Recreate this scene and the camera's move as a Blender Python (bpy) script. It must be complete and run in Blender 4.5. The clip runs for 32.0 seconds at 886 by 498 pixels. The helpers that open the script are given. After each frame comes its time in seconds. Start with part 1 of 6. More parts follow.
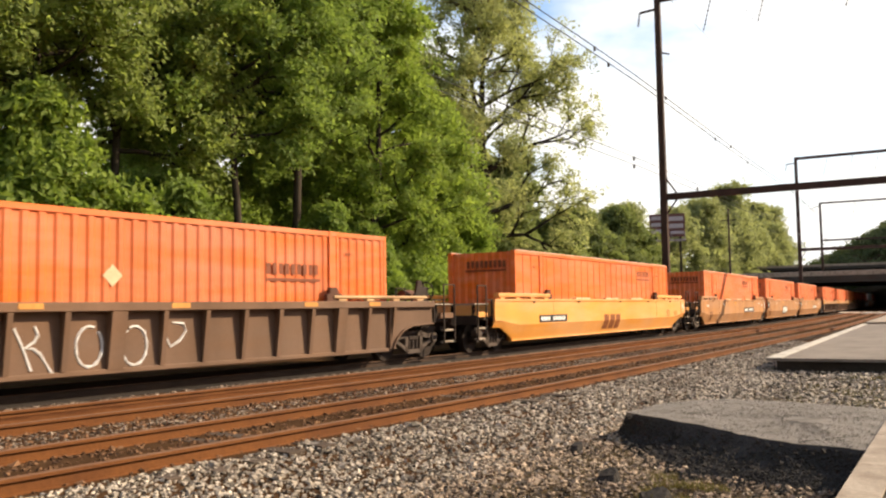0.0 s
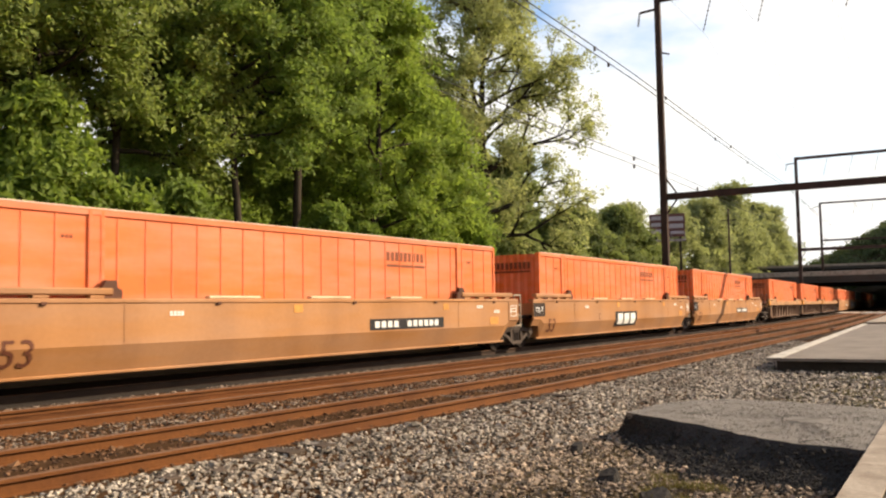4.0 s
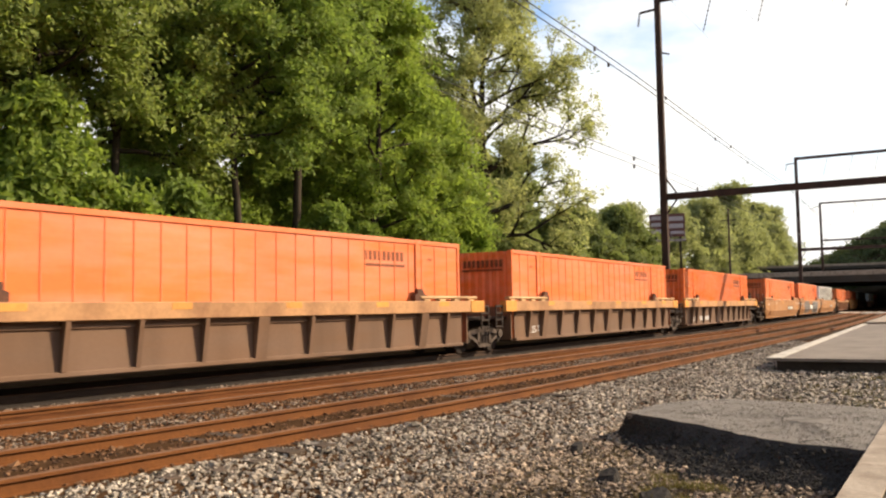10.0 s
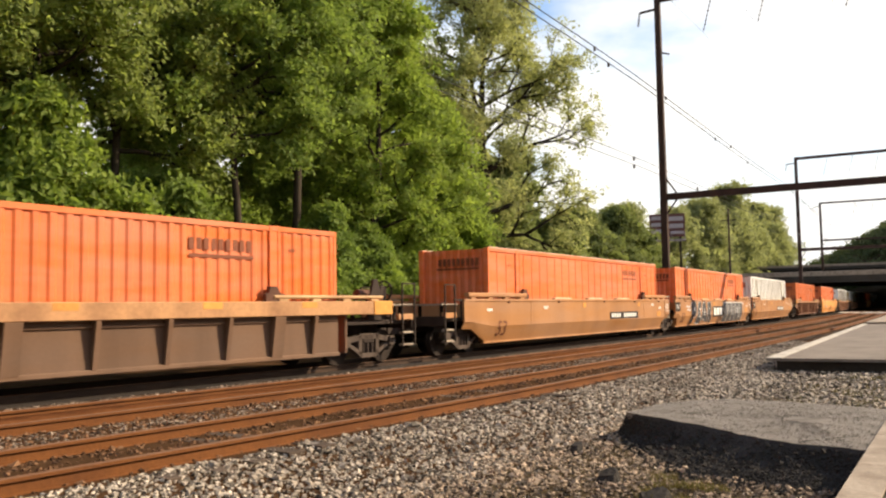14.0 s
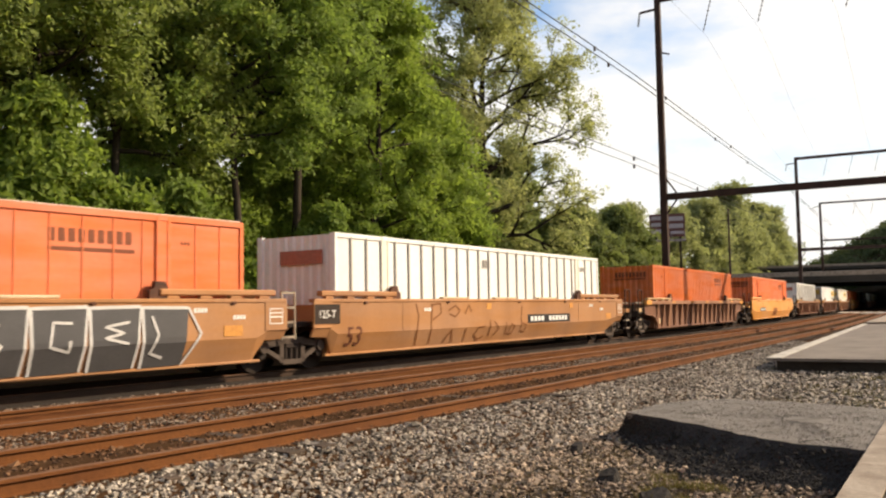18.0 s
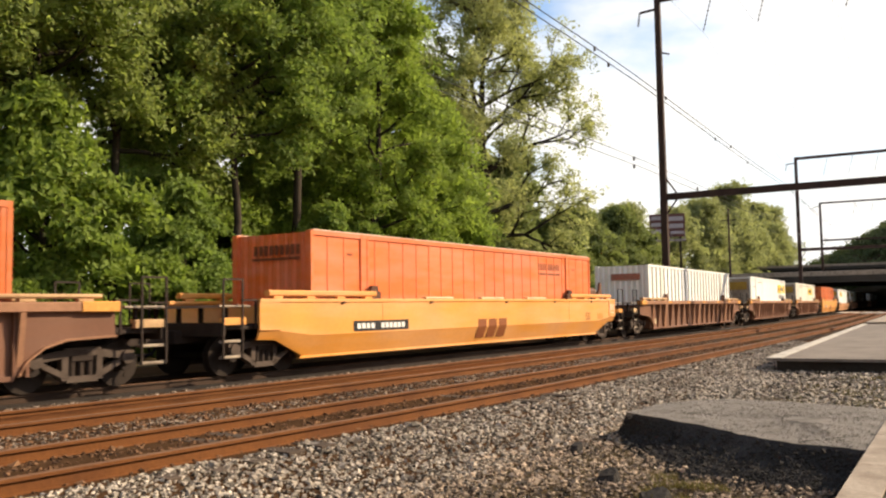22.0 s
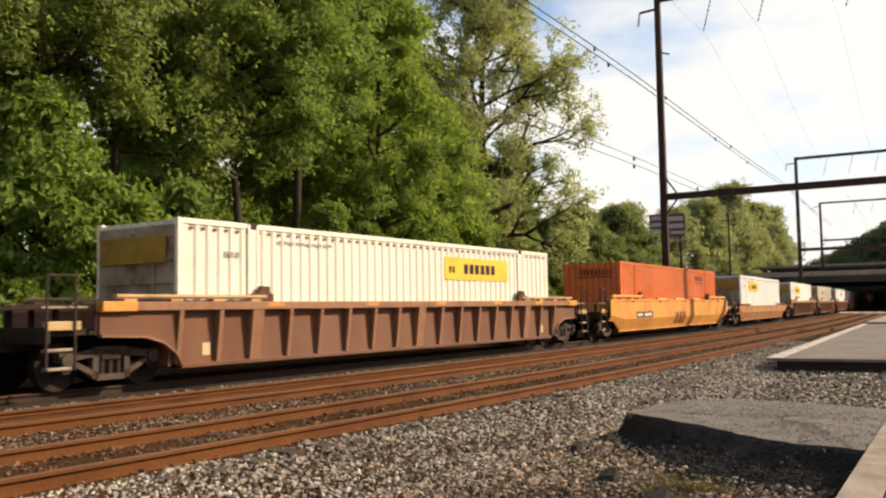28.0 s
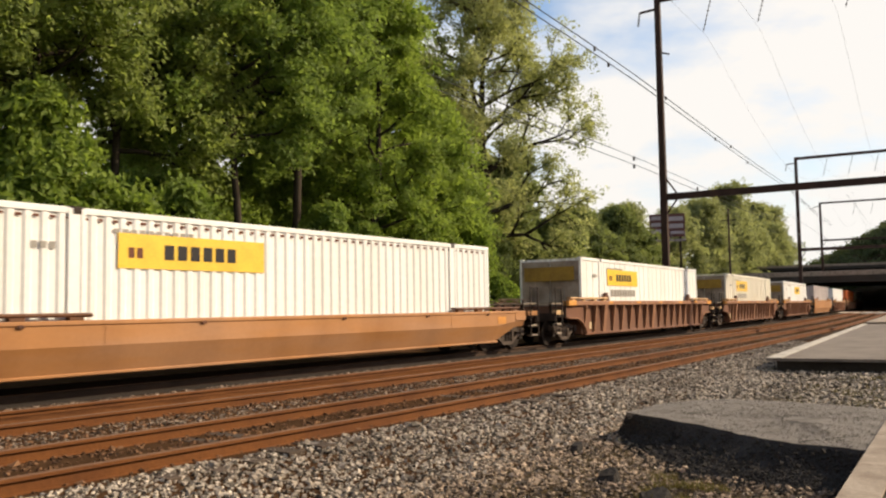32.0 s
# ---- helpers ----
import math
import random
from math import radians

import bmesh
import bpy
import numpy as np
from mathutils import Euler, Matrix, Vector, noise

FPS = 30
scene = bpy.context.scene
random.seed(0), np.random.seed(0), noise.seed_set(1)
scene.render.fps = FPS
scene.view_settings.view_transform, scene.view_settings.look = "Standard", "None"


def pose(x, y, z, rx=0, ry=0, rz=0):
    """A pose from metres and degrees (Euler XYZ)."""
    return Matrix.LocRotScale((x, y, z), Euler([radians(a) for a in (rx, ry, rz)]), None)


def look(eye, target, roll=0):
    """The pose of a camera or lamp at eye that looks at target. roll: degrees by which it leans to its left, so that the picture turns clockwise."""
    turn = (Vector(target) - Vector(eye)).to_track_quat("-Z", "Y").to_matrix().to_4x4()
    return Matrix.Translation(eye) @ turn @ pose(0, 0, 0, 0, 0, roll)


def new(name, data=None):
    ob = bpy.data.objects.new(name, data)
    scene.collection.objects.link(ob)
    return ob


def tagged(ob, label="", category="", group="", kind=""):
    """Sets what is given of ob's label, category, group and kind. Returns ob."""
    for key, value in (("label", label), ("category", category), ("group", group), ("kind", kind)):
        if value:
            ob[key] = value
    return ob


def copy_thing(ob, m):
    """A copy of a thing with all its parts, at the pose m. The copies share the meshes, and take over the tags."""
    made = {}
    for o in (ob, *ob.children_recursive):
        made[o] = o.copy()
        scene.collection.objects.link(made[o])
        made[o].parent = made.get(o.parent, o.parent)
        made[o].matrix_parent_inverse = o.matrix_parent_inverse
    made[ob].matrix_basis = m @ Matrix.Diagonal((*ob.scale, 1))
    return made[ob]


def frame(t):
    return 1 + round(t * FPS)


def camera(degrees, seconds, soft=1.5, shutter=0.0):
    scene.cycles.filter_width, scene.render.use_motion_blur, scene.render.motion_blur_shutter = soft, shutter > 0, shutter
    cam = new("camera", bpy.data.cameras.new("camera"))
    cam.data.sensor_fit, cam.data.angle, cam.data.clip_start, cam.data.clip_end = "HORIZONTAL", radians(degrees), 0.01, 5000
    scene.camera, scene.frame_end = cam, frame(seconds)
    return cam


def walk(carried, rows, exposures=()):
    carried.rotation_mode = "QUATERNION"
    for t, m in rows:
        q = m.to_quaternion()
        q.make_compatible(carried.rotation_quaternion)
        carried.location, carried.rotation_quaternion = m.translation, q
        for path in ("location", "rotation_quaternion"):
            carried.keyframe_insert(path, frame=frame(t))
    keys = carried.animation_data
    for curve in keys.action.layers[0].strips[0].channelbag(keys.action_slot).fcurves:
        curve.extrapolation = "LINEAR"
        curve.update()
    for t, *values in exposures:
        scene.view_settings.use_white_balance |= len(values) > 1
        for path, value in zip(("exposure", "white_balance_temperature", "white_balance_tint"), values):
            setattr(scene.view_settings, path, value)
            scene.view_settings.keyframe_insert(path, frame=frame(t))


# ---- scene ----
EXPO = 0.67
cam = camera(54.15, 32.0, soft=2.2, shutter=0.12)
EYE = Vector((0.0, 0.0, 1.333))
AIM = EYE + Vector((math.cos(radians(35.985)) * math.cos(radians(3.992)), math.sin(radians(35.985)) * math.cos(radians(3.992)), math.sin(radians(3.992)))) * 20
walk(cam, [(0.0, look(EYE, AIM, -0.968)), (32.0, look(EYE, AIM, -0.968))],
     exposures=[(0.0, EXPO - 0.00), (1.5, EXPO - 0.08), (3.0, EXPO - 0.14), (6.0, EXPO - 0.12), (8.0, EXPO - 0.10), (10.0, EXPO - 0.06), (14.0, EXPO - 0.08), (17.2, EXPO - 0.17), (19.0, EXPO - 0.40), (20.0, EXPO - 0.25), (21.0, EXPO - 0.12), (22.0, EXPO - 0.13), (23.0, EXPO - 0.22), (25.0, EXPO - 0.37), (28.0, EXPO - 0.37), (30.0, EXPO - 0.21), (31.0, EXPO - 0.26), (32.0, EXPO - 0.46)])

# ---- world and sun ----
SUN = Vector((0.65, -0.63, 0.561)).normalized()
world = bpy.data.worlds.new("world")
scene.world = world
world.use_nodes = True
wt = world.node_tree
wt.nodes.clear()
sky = wt.nodes.new("ShaderNodeTexSky")
sky.sky_type = "NISHITA"
sky.sun_disc = False
sky.sun_elevation = math.asin(SUN.z)
sky.sun_rotation = math.atan2(SUN.x, SUN.y)
coord = wt.nodes.new("ShaderNodeTexCoord")
sep = wt.nodes.new("ShaderNodeSeparateXYZ")
thick = wt.nodes.new("ShaderNodeMapRange")
thick.inputs["From Min"].default_value, thick.inputs["From Max"].default_value = 0.05, 0.75
thick.inputs["To Min"].default_value, thick.inputs["To Max"].default_value = 0.13, -0.13
wt.links.new(coord.outputs["Generated"], sep.inputs["Vector"])
wt.links.new(sep.outputs["Z"], thick.inputs["Value"])
heavy = wt.nodes.new("ShaderNodeMath")
heavy.operation = "ADD"
wt.links.new(thick.outputs["Result"], heavy.inputs[1])
mapn = wt.nodes.new("ShaderNodeMapping")
mapn.inputs["Scale"].default_value = (1.0, 1.0, 2.6)
mapn.inputs["Location"].default_value = (0.35, 0.1, 0.35)
cloud = wt.nodes.new("ShaderNodeTexNoise")
cloud.inputs["Scale"].default_value = 2.3
cloud.inputs["Detail"].default_value = 7.0
cloud.inputs["Roughness"].default_value = 0.55
ramp = wt.nodes.new("ShaderNodeValToRGB")
ramp.color_ramp.elements[0].position = 0.40
ramp.color_ramp.elements[1].position = 0.56
bg_sky = wt.nodes.new("ShaderNodeBackground")
bg_sky.inputs["Strength"].default_value = 0.15
bg_cloud = wt.nodes.new("ShaderNodeBackground")
bg_cloud.inputs["Color"].default_value = (1.0, 0.96, 0.91, 1)
bg_cloud.inputs["Strength"].default_value = 0.84
glare = wt.nodes.new("ShaderNodeVectorMath")
glare.operation = "DOT_PRODUCT"
glare.inputs[1].default_value = SUN
side = wt.nodes.new("ShaderNodeMapRange")
side.inputs["From Min"].default_value, side.inputs["From Max"].default_value = -0.8, 0.3
side.inputs["To Min"].default_value, side.inputs["To Max"].default_value = 0.54, 0.86
wt.links.new(coord.outputs["Generated"], glare.inputs[0])
wt.links.new(glare.outputs["Value"], side.inputs["Value"])
wt.links.new(side.outputs["Result"], bg_cloud.inputs["Strength"])
mixw = wt.nodes.new("ShaderNodeMixShader")
outw = wt.nodes.new("ShaderNodeOutputWorld")
for a, b in ((coord.outputs["Generated"], mapn.inputs["Vector"]), (mapn.outputs["Vector"], cloud.inputs["Vector"]),
             (cloud.outputs["Fac"], heavy.inputs[0]), (heavy.outputs["Value"], ramp.inputs["Fac"]), (sky.outputs["Color"], bg_sky.inputs["Color"]),
             (ramp.outputs["Color"], mixw.inputs["Fac"]), (bg_sky.outputs["Background"], mixw.inputs[1]),
             (bg_cloud.outputs["Background"], mixw.inputs[2]), (mixw.outputs["Shader"], outw.inputs["Surface"])):
    wt.links.new(a, b)
sun = new("sun", bpy.data.lights.new("sun", "SUN"))
sun.data.energy, sun.data.angle, sun.data.color = 5.4, radians(0.6), (1.0, 0.82, 0.58)
sun.matrix_world = look(SUN * 60, (0, 0, 0))

# ---- materials ----


def surface(name, base, dirt=None, rough=0.7, metal=0.0, scale=3.0, amount=0.5, fine=40.0, bump=0.15, vary=0.0, streak=False, island=False):
    """A painted or bare surface: base colour, stains of a second colour, grain and fine relief."""
    m = bpy.data.materials.new(name)
    m.use_nodes = True
    t = m.node_tree
    n, l = t.nodes, t.links
    b = n["Principled BSDF"]
    b.inputs["Roughness"].default_value, b.inputs["Metallic"].default_value = rough, metal
    b.inputs["Specular IOR Level"].default_value = 0.0 if rough >= 0.95 else 0.2 if rough >= 0.6 else 0.4
    dirt = dirt or tuple(c * 0.55 for c in base)
    tc = n.new("ShaderNodeTexCoord")
    mp = n.new("ShaderNodeMapping")
    mp.inputs["Scale"].default_value = (1, 1, 0.12) if streak else (1, 1, 1)
    l.new(tc.outputs["Object"], mp.inputs["Vector"])
    big = n.new("ShaderNodeTexNoise")
    big.inputs["Scale"].default_value, big.inputs["Detail"].default_value = scale, 6
    small = n.new("ShaderNodeTexNoise")
    small.inputs["Scale"].default_value, small.inputs["Detail"].default_value = fine, 4
    l.new(mp.outputs["Vector"], big.inputs["Vector"])
    l.new(tc.outputs["Object"], small.inputs["Vector"])
    r = n.new("ShaderNodeValToRGB")
    r.color_ramp.elements[0].position, r.color_ramp.elements[1].position = 0.42, 0.72
    r.color_ramp.elements[1].color = (amount, amount, amount, 1)
    l.new(big.outputs["Fac"], r.inputs["Fac"])
    mx = n.new("ShaderNodeMixRGB")
    mx.inputs[1].default_value, mx.inputs[2].default_value = (*base, 1), (*dirt, 1)
    l.new(r.outputs["Color"], mx.inputs["Fac"])
    hs = n.new("ShaderNodeHueSaturation")
    vr = n.new("ShaderNodeMapRange")
    grain = 0.10 if streak else 0.28
    vr.inputs["To Min"].default_value, vr.inputs["To Max"].default_value = 1 - grain, 1 + grain
    l.new(small.outputs["Fac"], vr.inputs["Value"])
    l.new(mx.outputs["Color"], hs.inputs["Color"])
    if streak:
        mb = n.new("ShaderNodeMapping")
        mb.inputs["Scale"].default_value = (0.35, 1.0, 2.2)
        l.new(tc.outputs["Object"], mb.inputs["Vector"])
        patch = n.new("ShaderNodeTexNoise")
        patch.inputs["Scale"].default_value, patch.inputs["Detail"].default_value = 1.1, 5
        l.new(mb.outputs["Vector"], patch.inputs["Vector"])
        fade = n.new("ShaderNodeMapRange")
        fade.inputs["From Min"].default_value, fade.inputs["From Max"].default_value = 0.35, 0.65
        fade.inputs["To Min"].default_value, fade.inputs["To Max"].default_value = 1.03, 0.92
        l.new(patch.outputs["Fac"], fade.inputs["Value"])
        l.new(fade.outputs["Result"], hs.inputs["Saturation"])
    if vary:
        if island:
            ri = n.new("ShaderNodeNewGeometry").outputs["Random Per Island"]
        else:
            ri = n.new("ShaderNodeObjectInfo").outputs["Random"]
        v2 = n.new("ShaderNodeMapRange")
        v2.inputs["To Min"].default_value, v2.inputs["To Max"].default_value = 1 - vary, 1 + vary
        l.new(ri, v2.inputs["Value"])
        mul = n.new("ShaderNodeMath")
        mul.operation = "MULTIPLY"
        l.new(vr.outputs["Result"], mul.inputs[0])
        l.new(v2.outputs["Result"], mul.inputs[1])
        l.new(mul.outputs["Value"], hs.inputs["Value"])
    else:
        l.new(vr.outputs["Result"], hs.inputs["Value"])
    l.new(hs.outputs["Color"], b.inputs["Base Color"])
    if bump:
        bp = n.new("ShaderNodeBump")
        bp.inputs["Strength"].default_value, bp.inputs["Distance"].default_value = bump, 0.02
        l.new(small.outputs["Fac"], bp.inputs["Height"])
        l.new(bp.outputs["Normal"], b.inputs["Normal"])
    return m


def leafy(name, dark, light, through_amount=0.35):
    """Leaves: colour by island and by a broad noise, part of the light passes through."""
    m = bpy.data.materials.new(name)
    m.use_nodes = True
    t = m.node_tree
    n, l = t.nodes, t.links
    b, out = n["Principled BSDF"], n["Material Output"]
    b.inputs["Roughness"].default_value = 0.6
    b.inputs["Specular IOR Level"].default_value = 0.16
    geo = n.new("ShaderNodeNewGeometry")
    tc = n.new("ShaderNodeTexCoord")
    big = n.new("ShaderNodeTexNoise")
    big.inputs["Scale"].default_value, big.inputs["Detail"].default_value = 0.35, 3
    l.new(tc.outputs["Object"], big.inputs["Vector"])
    add = n.new("ShaderNodeMath")
    add.operation = "ADD"
    half = n.new("ShaderNodeMath")
    half.operation, half.inputs[1].default_value = "MULTIPLY", 0.55
    l.new(geo.outputs["Random Per Island"], half.inputs[0])
    l.new(half.outputs["Value"], add.inputs[0])
    sub = n.new("ShaderNodeMapRange")
    sub.inputs["From Min"].default_value, sub.inputs["From Max"].default_value = 0.3, 0.7
    sub.inputs["To Min"].default_value, sub.inputs["To Max"].default_value = -0.05, 0.55
    mid = n.new("ShaderNodeTexNoise")
    mid.inputs["Scale"].default_value, mid.inputs["Detail"].default_value = 1.7, 2
    l.new(tc.outputs["Object"], mid.inputs["Vector"])
    both = n.new("ShaderNodeMixRGB")
    both.inputs["Fac"].default_value = 0.5
    l.new(big.outputs["Fac"], both.inputs[1])
    l.new(mid.outputs["Fac"], both.inputs[2])
    l.new(both.outputs["Color"], sub.inputs["Value"])
    l.new(sub.outputs["Result"], add.inputs[1])
    mx = n.new("ShaderNodeMixRGB")
    mx.inputs[1].default_value, mx.inputs[2].default_value = (*dark, 1), (*light, 1)
    l.new(add.outputs["Value"], mx.inputs["Fac"])
    l.new(mx.outputs["Color"], b.inputs["Base Color"])
    tr = n.new("ShaderNodeBsdfTranslucent")
    glow = n.new("ShaderNodeMixRGB")
    glow.blend_type = "MULTIPLY"
    glow.inputs["Fac"].default_value = 1.0
    glow.inputs[2].default_value = (1.4, 1.45, 1.05, 1)
    l.new(mx.outputs["Color"], glow.inputs[1])
    l.new(glow.outputs["Color"], tr.inputs["Color"])
    ms = n.new("ShaderNodeMixShader")
    ms.inputs["Fac"].default_value = through_amount
    l.new(b.outputs["BSDF"], ms.inputs[1])
    l.new(tr.outputs["BSDF"], ms.inputs[2])
    l.new(ms.outputs["Shader"], out.inputs["Surface"])
    return m


def plain(name, base, rough=0.6, metal=0.0):
    return surface(name, base, None, rough, metal, 2.0, 0.35, 30.0, 0.05)


RUST = surface("rusty_rail", (0.140, 0.049, 0.011), (0.08, 0.026, 0.007), 0.75, 0.0, 1.2, 0.8, 25, 0.2)
RAIL_TOP = surface("worn_rail_head", (0.165, 0.085, 0.045), (0.11, 0.05, 0.024), 0.65, 0.15, 1.2, 0.6, 25, 0.05)
# Darker rail steel: the shade under the train is put into its colour.
RUST_SHADED = surface("shaded_rail_steel", (0.05, 0.028, 0.017), (0.026, 0.016, 0.011), 0.7, 0.1, 1.2, 0.8, 25, 0.2)
TIE = surface("weathered_tie", (0.085, 0.06, 0.043), (0.045, 0.032, 0.023), 0.9, 0, 2.0, 0.8, 30, 0.5, 0.3)
BALLAST = surface("ballast", (0.072, 0.039, 0.02), (0.036, 0.02, 0.011), 0.95, 0, 0.6, 0.7, 16, 1.0)
BED = surface("rust_stained_ballast", (0.165, 0.068, 0.026), (0.085, 0.036, 0.016), 1.0, 0, 1.6, 0.8, 16, 1.0)
STONE = surface("ballast_stone", (0.33, 0.277, 0.218), (0.11, 0.084, 0.062), 0.9, 0, 1.0, 0.55, 30, 0.3, 0.85, island=True)
STONE_DULL = surface("dull_brown_grey_stone", (0.20, 0.15, 0.11), (0.09, 0.062, 0.043), 0.9, 0, 1.0, 0.6, 30, 0.3, 0.8, island=True)
STONE_BROWN = surface("brown_tan_stone", (0.275, 0.205, 0.145), (0.095, 0.065, 0.043), 0.9, 0, 0.7, 0.75, 30, 0.3, 0.85, island=True)
STONE_RUST = surface("rusty_stone", (0.13, 0.068, 0.034), (0.085, 0.04, 0.02), 0.9, 0, 1.0, 0.7, 30, 0.3, 0.7, island=True)
EARTH = surface("earth_and_weeds", (0.085, 0.060, 0.036), (0.05, 0.042, 0.018), 0.95, 0, 0.25, 0.9, 14, 1.0)
ASPHALT = surface("worn_asphalt", (0.20, 0.175, 0.15), (0.115, 0.10, 0.085), 0.9, 0, 3.2, 0.8, 38, 1.0)
# Broken asphalt, darkened to carry the shade on the mound's slope.
ASPHALT_SHADED = surface("broken_shaded_asphalt", (0.056, 0.05, 0.045), (0.03, 0.027, 0.024), 0.95, 0, 3, 0.6, 25, 1.0)
CONCRETE = surface("platform_concrete", (0.21, 0.175, 0.145), (0.13, 0.105, 0.085), 0.9, 0, 0.9, 0.8, 9, 0.3)
CONCRETE_PALE = surface("pale_concrete", (0.35, 0.285, 0.22), (0.17, 0.125, 0.09), 0.85, 0, 2.4, 0.85, 22, 0.4)
# Brighter than the concrete: a strip of light is put into this colour.
PALE_BOARD = surface("light_strip_boards", (0.62, 0.55, 0.46), (0.45, 0.38, 0.30), 0.85, 0, 0.7, 0.5, 20, 0.2)
EDGE_PAINT = surface("worn_white_edge_paint", (0.52, 0.47, 0.40), (0.22, 0.185, 0.15), 0.8, 0, 2.0, 0.9, 16, 0.3)
# Darkened to deepen the shade under the decks.
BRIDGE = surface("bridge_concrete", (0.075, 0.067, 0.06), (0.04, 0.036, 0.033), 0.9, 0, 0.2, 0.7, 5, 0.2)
POLE = surface("rusted_catenary_steel", (0.06, 0.034, 0.026), (0.028, 0.018, 0.015), 0.7, 0.2, 1.5, 0.7, 20, 0.2)
WIRE = plain("dark_wire", (0.05, 0.05, 0.055), 0.6)
INSUL = plain("insulator", (0.12, 0.10, 0.09), 0.4)
# Ballast coloured near black for the shade below the cars.
BED_SHADED = surface("shaded_ballast", (0.035, 0.026, 0.02), (0.018, 0.014, 0.011), 0.9, 0, 0.8, 0.7, 16, 1.0)
BARK = surface("bark", (0.056, 0.045, 0.035), (0.030, 0.024, 0.019), 0.95, 0, 1.5, 0.8, 18, 0.8)
LEAF = leafy("fresh_leaves", (0.110, 0.160, 0.036), (0.255, 0.325, 0.075), 0.5)
LEAF_LIGHT = leafy("sunlit_yellow_green_leaves", (0.135, 0.190, 0.034), (0.30, 0.37, 0.075), 0.5)
LEAF_DEEP = leafy("deep_green_leaves", (0.10, 0.142, 0.028), (0.275, 0.345, 0.066), 0.5)
LEAF_DARK = leafy("dull_olive_leaves", (0.145, 0.18, 0.05), (0.31, 0.36, 0.10), 0.54)
LEAF_OLIVE = leafy("young_olive_leaves", (0.20, 0.212, 0.09), (0.44, 0.445, 0.205), 0.56)
# Far leaves lightened and greyed: distance haze is mixed into their colours.
LEAF_HAZY = leafy("haze_paled_far_leaves", (0.20, 0.21, 0.10), (0.35, 0.36, 0.17), 0.56)
LEAF_EDGE = leafy("olive_undergrowth_leaves", (0.115, 0.135, 0.046), (0.235, 0.265, 0.095), 0.5)
LEAF_HILL = leafy("far_hillside_leaves", (0.055, 0.07, 0.032), (0.13, 0.15, 0.065), 0.4)

WEED = leafy("dry_weeds", (0.09, 0.07, 0.025), (0.17, 0.14, 0.045), 0.3)

ORANGE = surface("orange_container_paint", (0.67, 0.142, 0.020), (0.47, 0.095, 0.018), 0.5, 0, 0.5, 0.6, 8, 0.03, 0.05, streak=True)
ORANGE_FADED = surface("faded_orange_paint", (0.70, 0.155, 0.036), (0.54, 0.115, 0.03), 0.55, 0, 0.5, 0.6, 8, 0.03, 0.06, streak=True)
ORANGE_DEEP = surface("deep_orange_paint", (0.58, 0.125, 0.018), (0.40, 0.085, 0.016), 0.5, 0, 0.5, 0.6, 8, 0.03, 0.05, streak=True)
WHITE = surface("white_container_paint", (0.80, 0.785, 0.745), (0.62, 0.56, 0.48), 0.5, 0, 0.6, 0.45, 8, 0.03, 0.03, streak=True)
CREAM = surface("cream_container_paint", (0.77, 0.72, 0.60), (0.62, 0.54, 0.42), 0.5, 0, 0.6, 0.5, 8, 0.03, 0.03, streak=True)
GREYBOX = surface("pinkish_grey_container_paint", (0.46, 0.40, 0.38), (0.34, 0.28, 0.26), 0.5, 0, 0.6, 0.5, 8, 0.03, streak=True)
BROWN = surface("brown_car_paint", (0.185, 0.084, 0.047), (0.105, 0.047, 0.028), 0.65, 0, 0.7, 0.7, 12, 0.08, 0.08, streak=True)
# Worn tan-brown of the chords; on ribs and arches it paints in sunlight.
BROWN_WORN_LIT = surface("rubbed_sunlit_brown_car_paint", (0.29, 0.145, 0.08), (0.19, 0.09, 0.05), 0.65, 0, 0.9, 0.8, 12, 0.08, 0.05)
BROWN_DARK = surface("dull_brown_car_paint", (0.165, 0.092, 0.054), (0.09, 0.05, 0.029), 0.7, 0, 0.7, 0.8, 12, 0.08, 0.08, streak=True)
TAN = surface("weathered_tan_car_paint", (0.40, 0.19, 0.075), (0.26, 0.12, 0.05), 0.6, 0, 0.6, 0.75, 12, 0.06, 0.08, streak=True)
YELLOW = surface("yellow_car_paint", (0.69, 0.298, 0.066), (0.54, 0.222, 0.052), 0.5, 0, 0.6, 0.5, 12, 0.04, 0.05, streak=True)
YELLOW_OLD = surface("old_yellow_paint", (0.61, 0.275, 0.062), (0.40, 0.17, 0.05), 0.65, 0, 0.8, 0.8, 12, 0.08, 0.05)
CHORD = surface("worn_yellow_brown_chord", (0.44, 0.23, 0.105), (0.24, 0.12, 0.06), 0.7, 0, 1.1, 0.9, 14, 0.1, 0.05)
GRIME = surface("grimy_steel", (0.042, 0.028, 0.021), (0.02, 0.013, 0.010), 0.7, 0.2, 2.0, 0.7, 25, 0.2)
# Worn steel made paler, with sunlight on treads and walkways in the colour.
WALK_LIT = surface("worn_sunlit_walkway_steel", (0.34, 0.27, 0.20), (0.13, 0.09, 0.065), 0.7, 0.1, 3.0, 0.8, 25, 0.2)
RESERVOIR = surface("brown_reservoir_paint", (0.14, 0.065, 0.034), (0.06, 0.032, 0.02), 0.65, 0, 1.5, 0.8, 20, 0.15)
BOGIE = surface("dusty_cast_steel", (0.095, 0.068, 0.052), (0.035, 0.024, 0.018), 0.75, 0.1, 2.0, 0.7, 25, 0.2)
WHEEL = surface("wheel_steel", (0.035, 0.024, 0.018), (0.018, 0.012, 0.009), 0.6, 0.3, 3.0, 0.6, 25, 0.1)
BLACK = plain("black_marking", (0.025, 0.022, 0.022), 0.6)
DARK_MARK = plain("brown_black_marking", (0.13, 0.045, 0.024), 0.6)
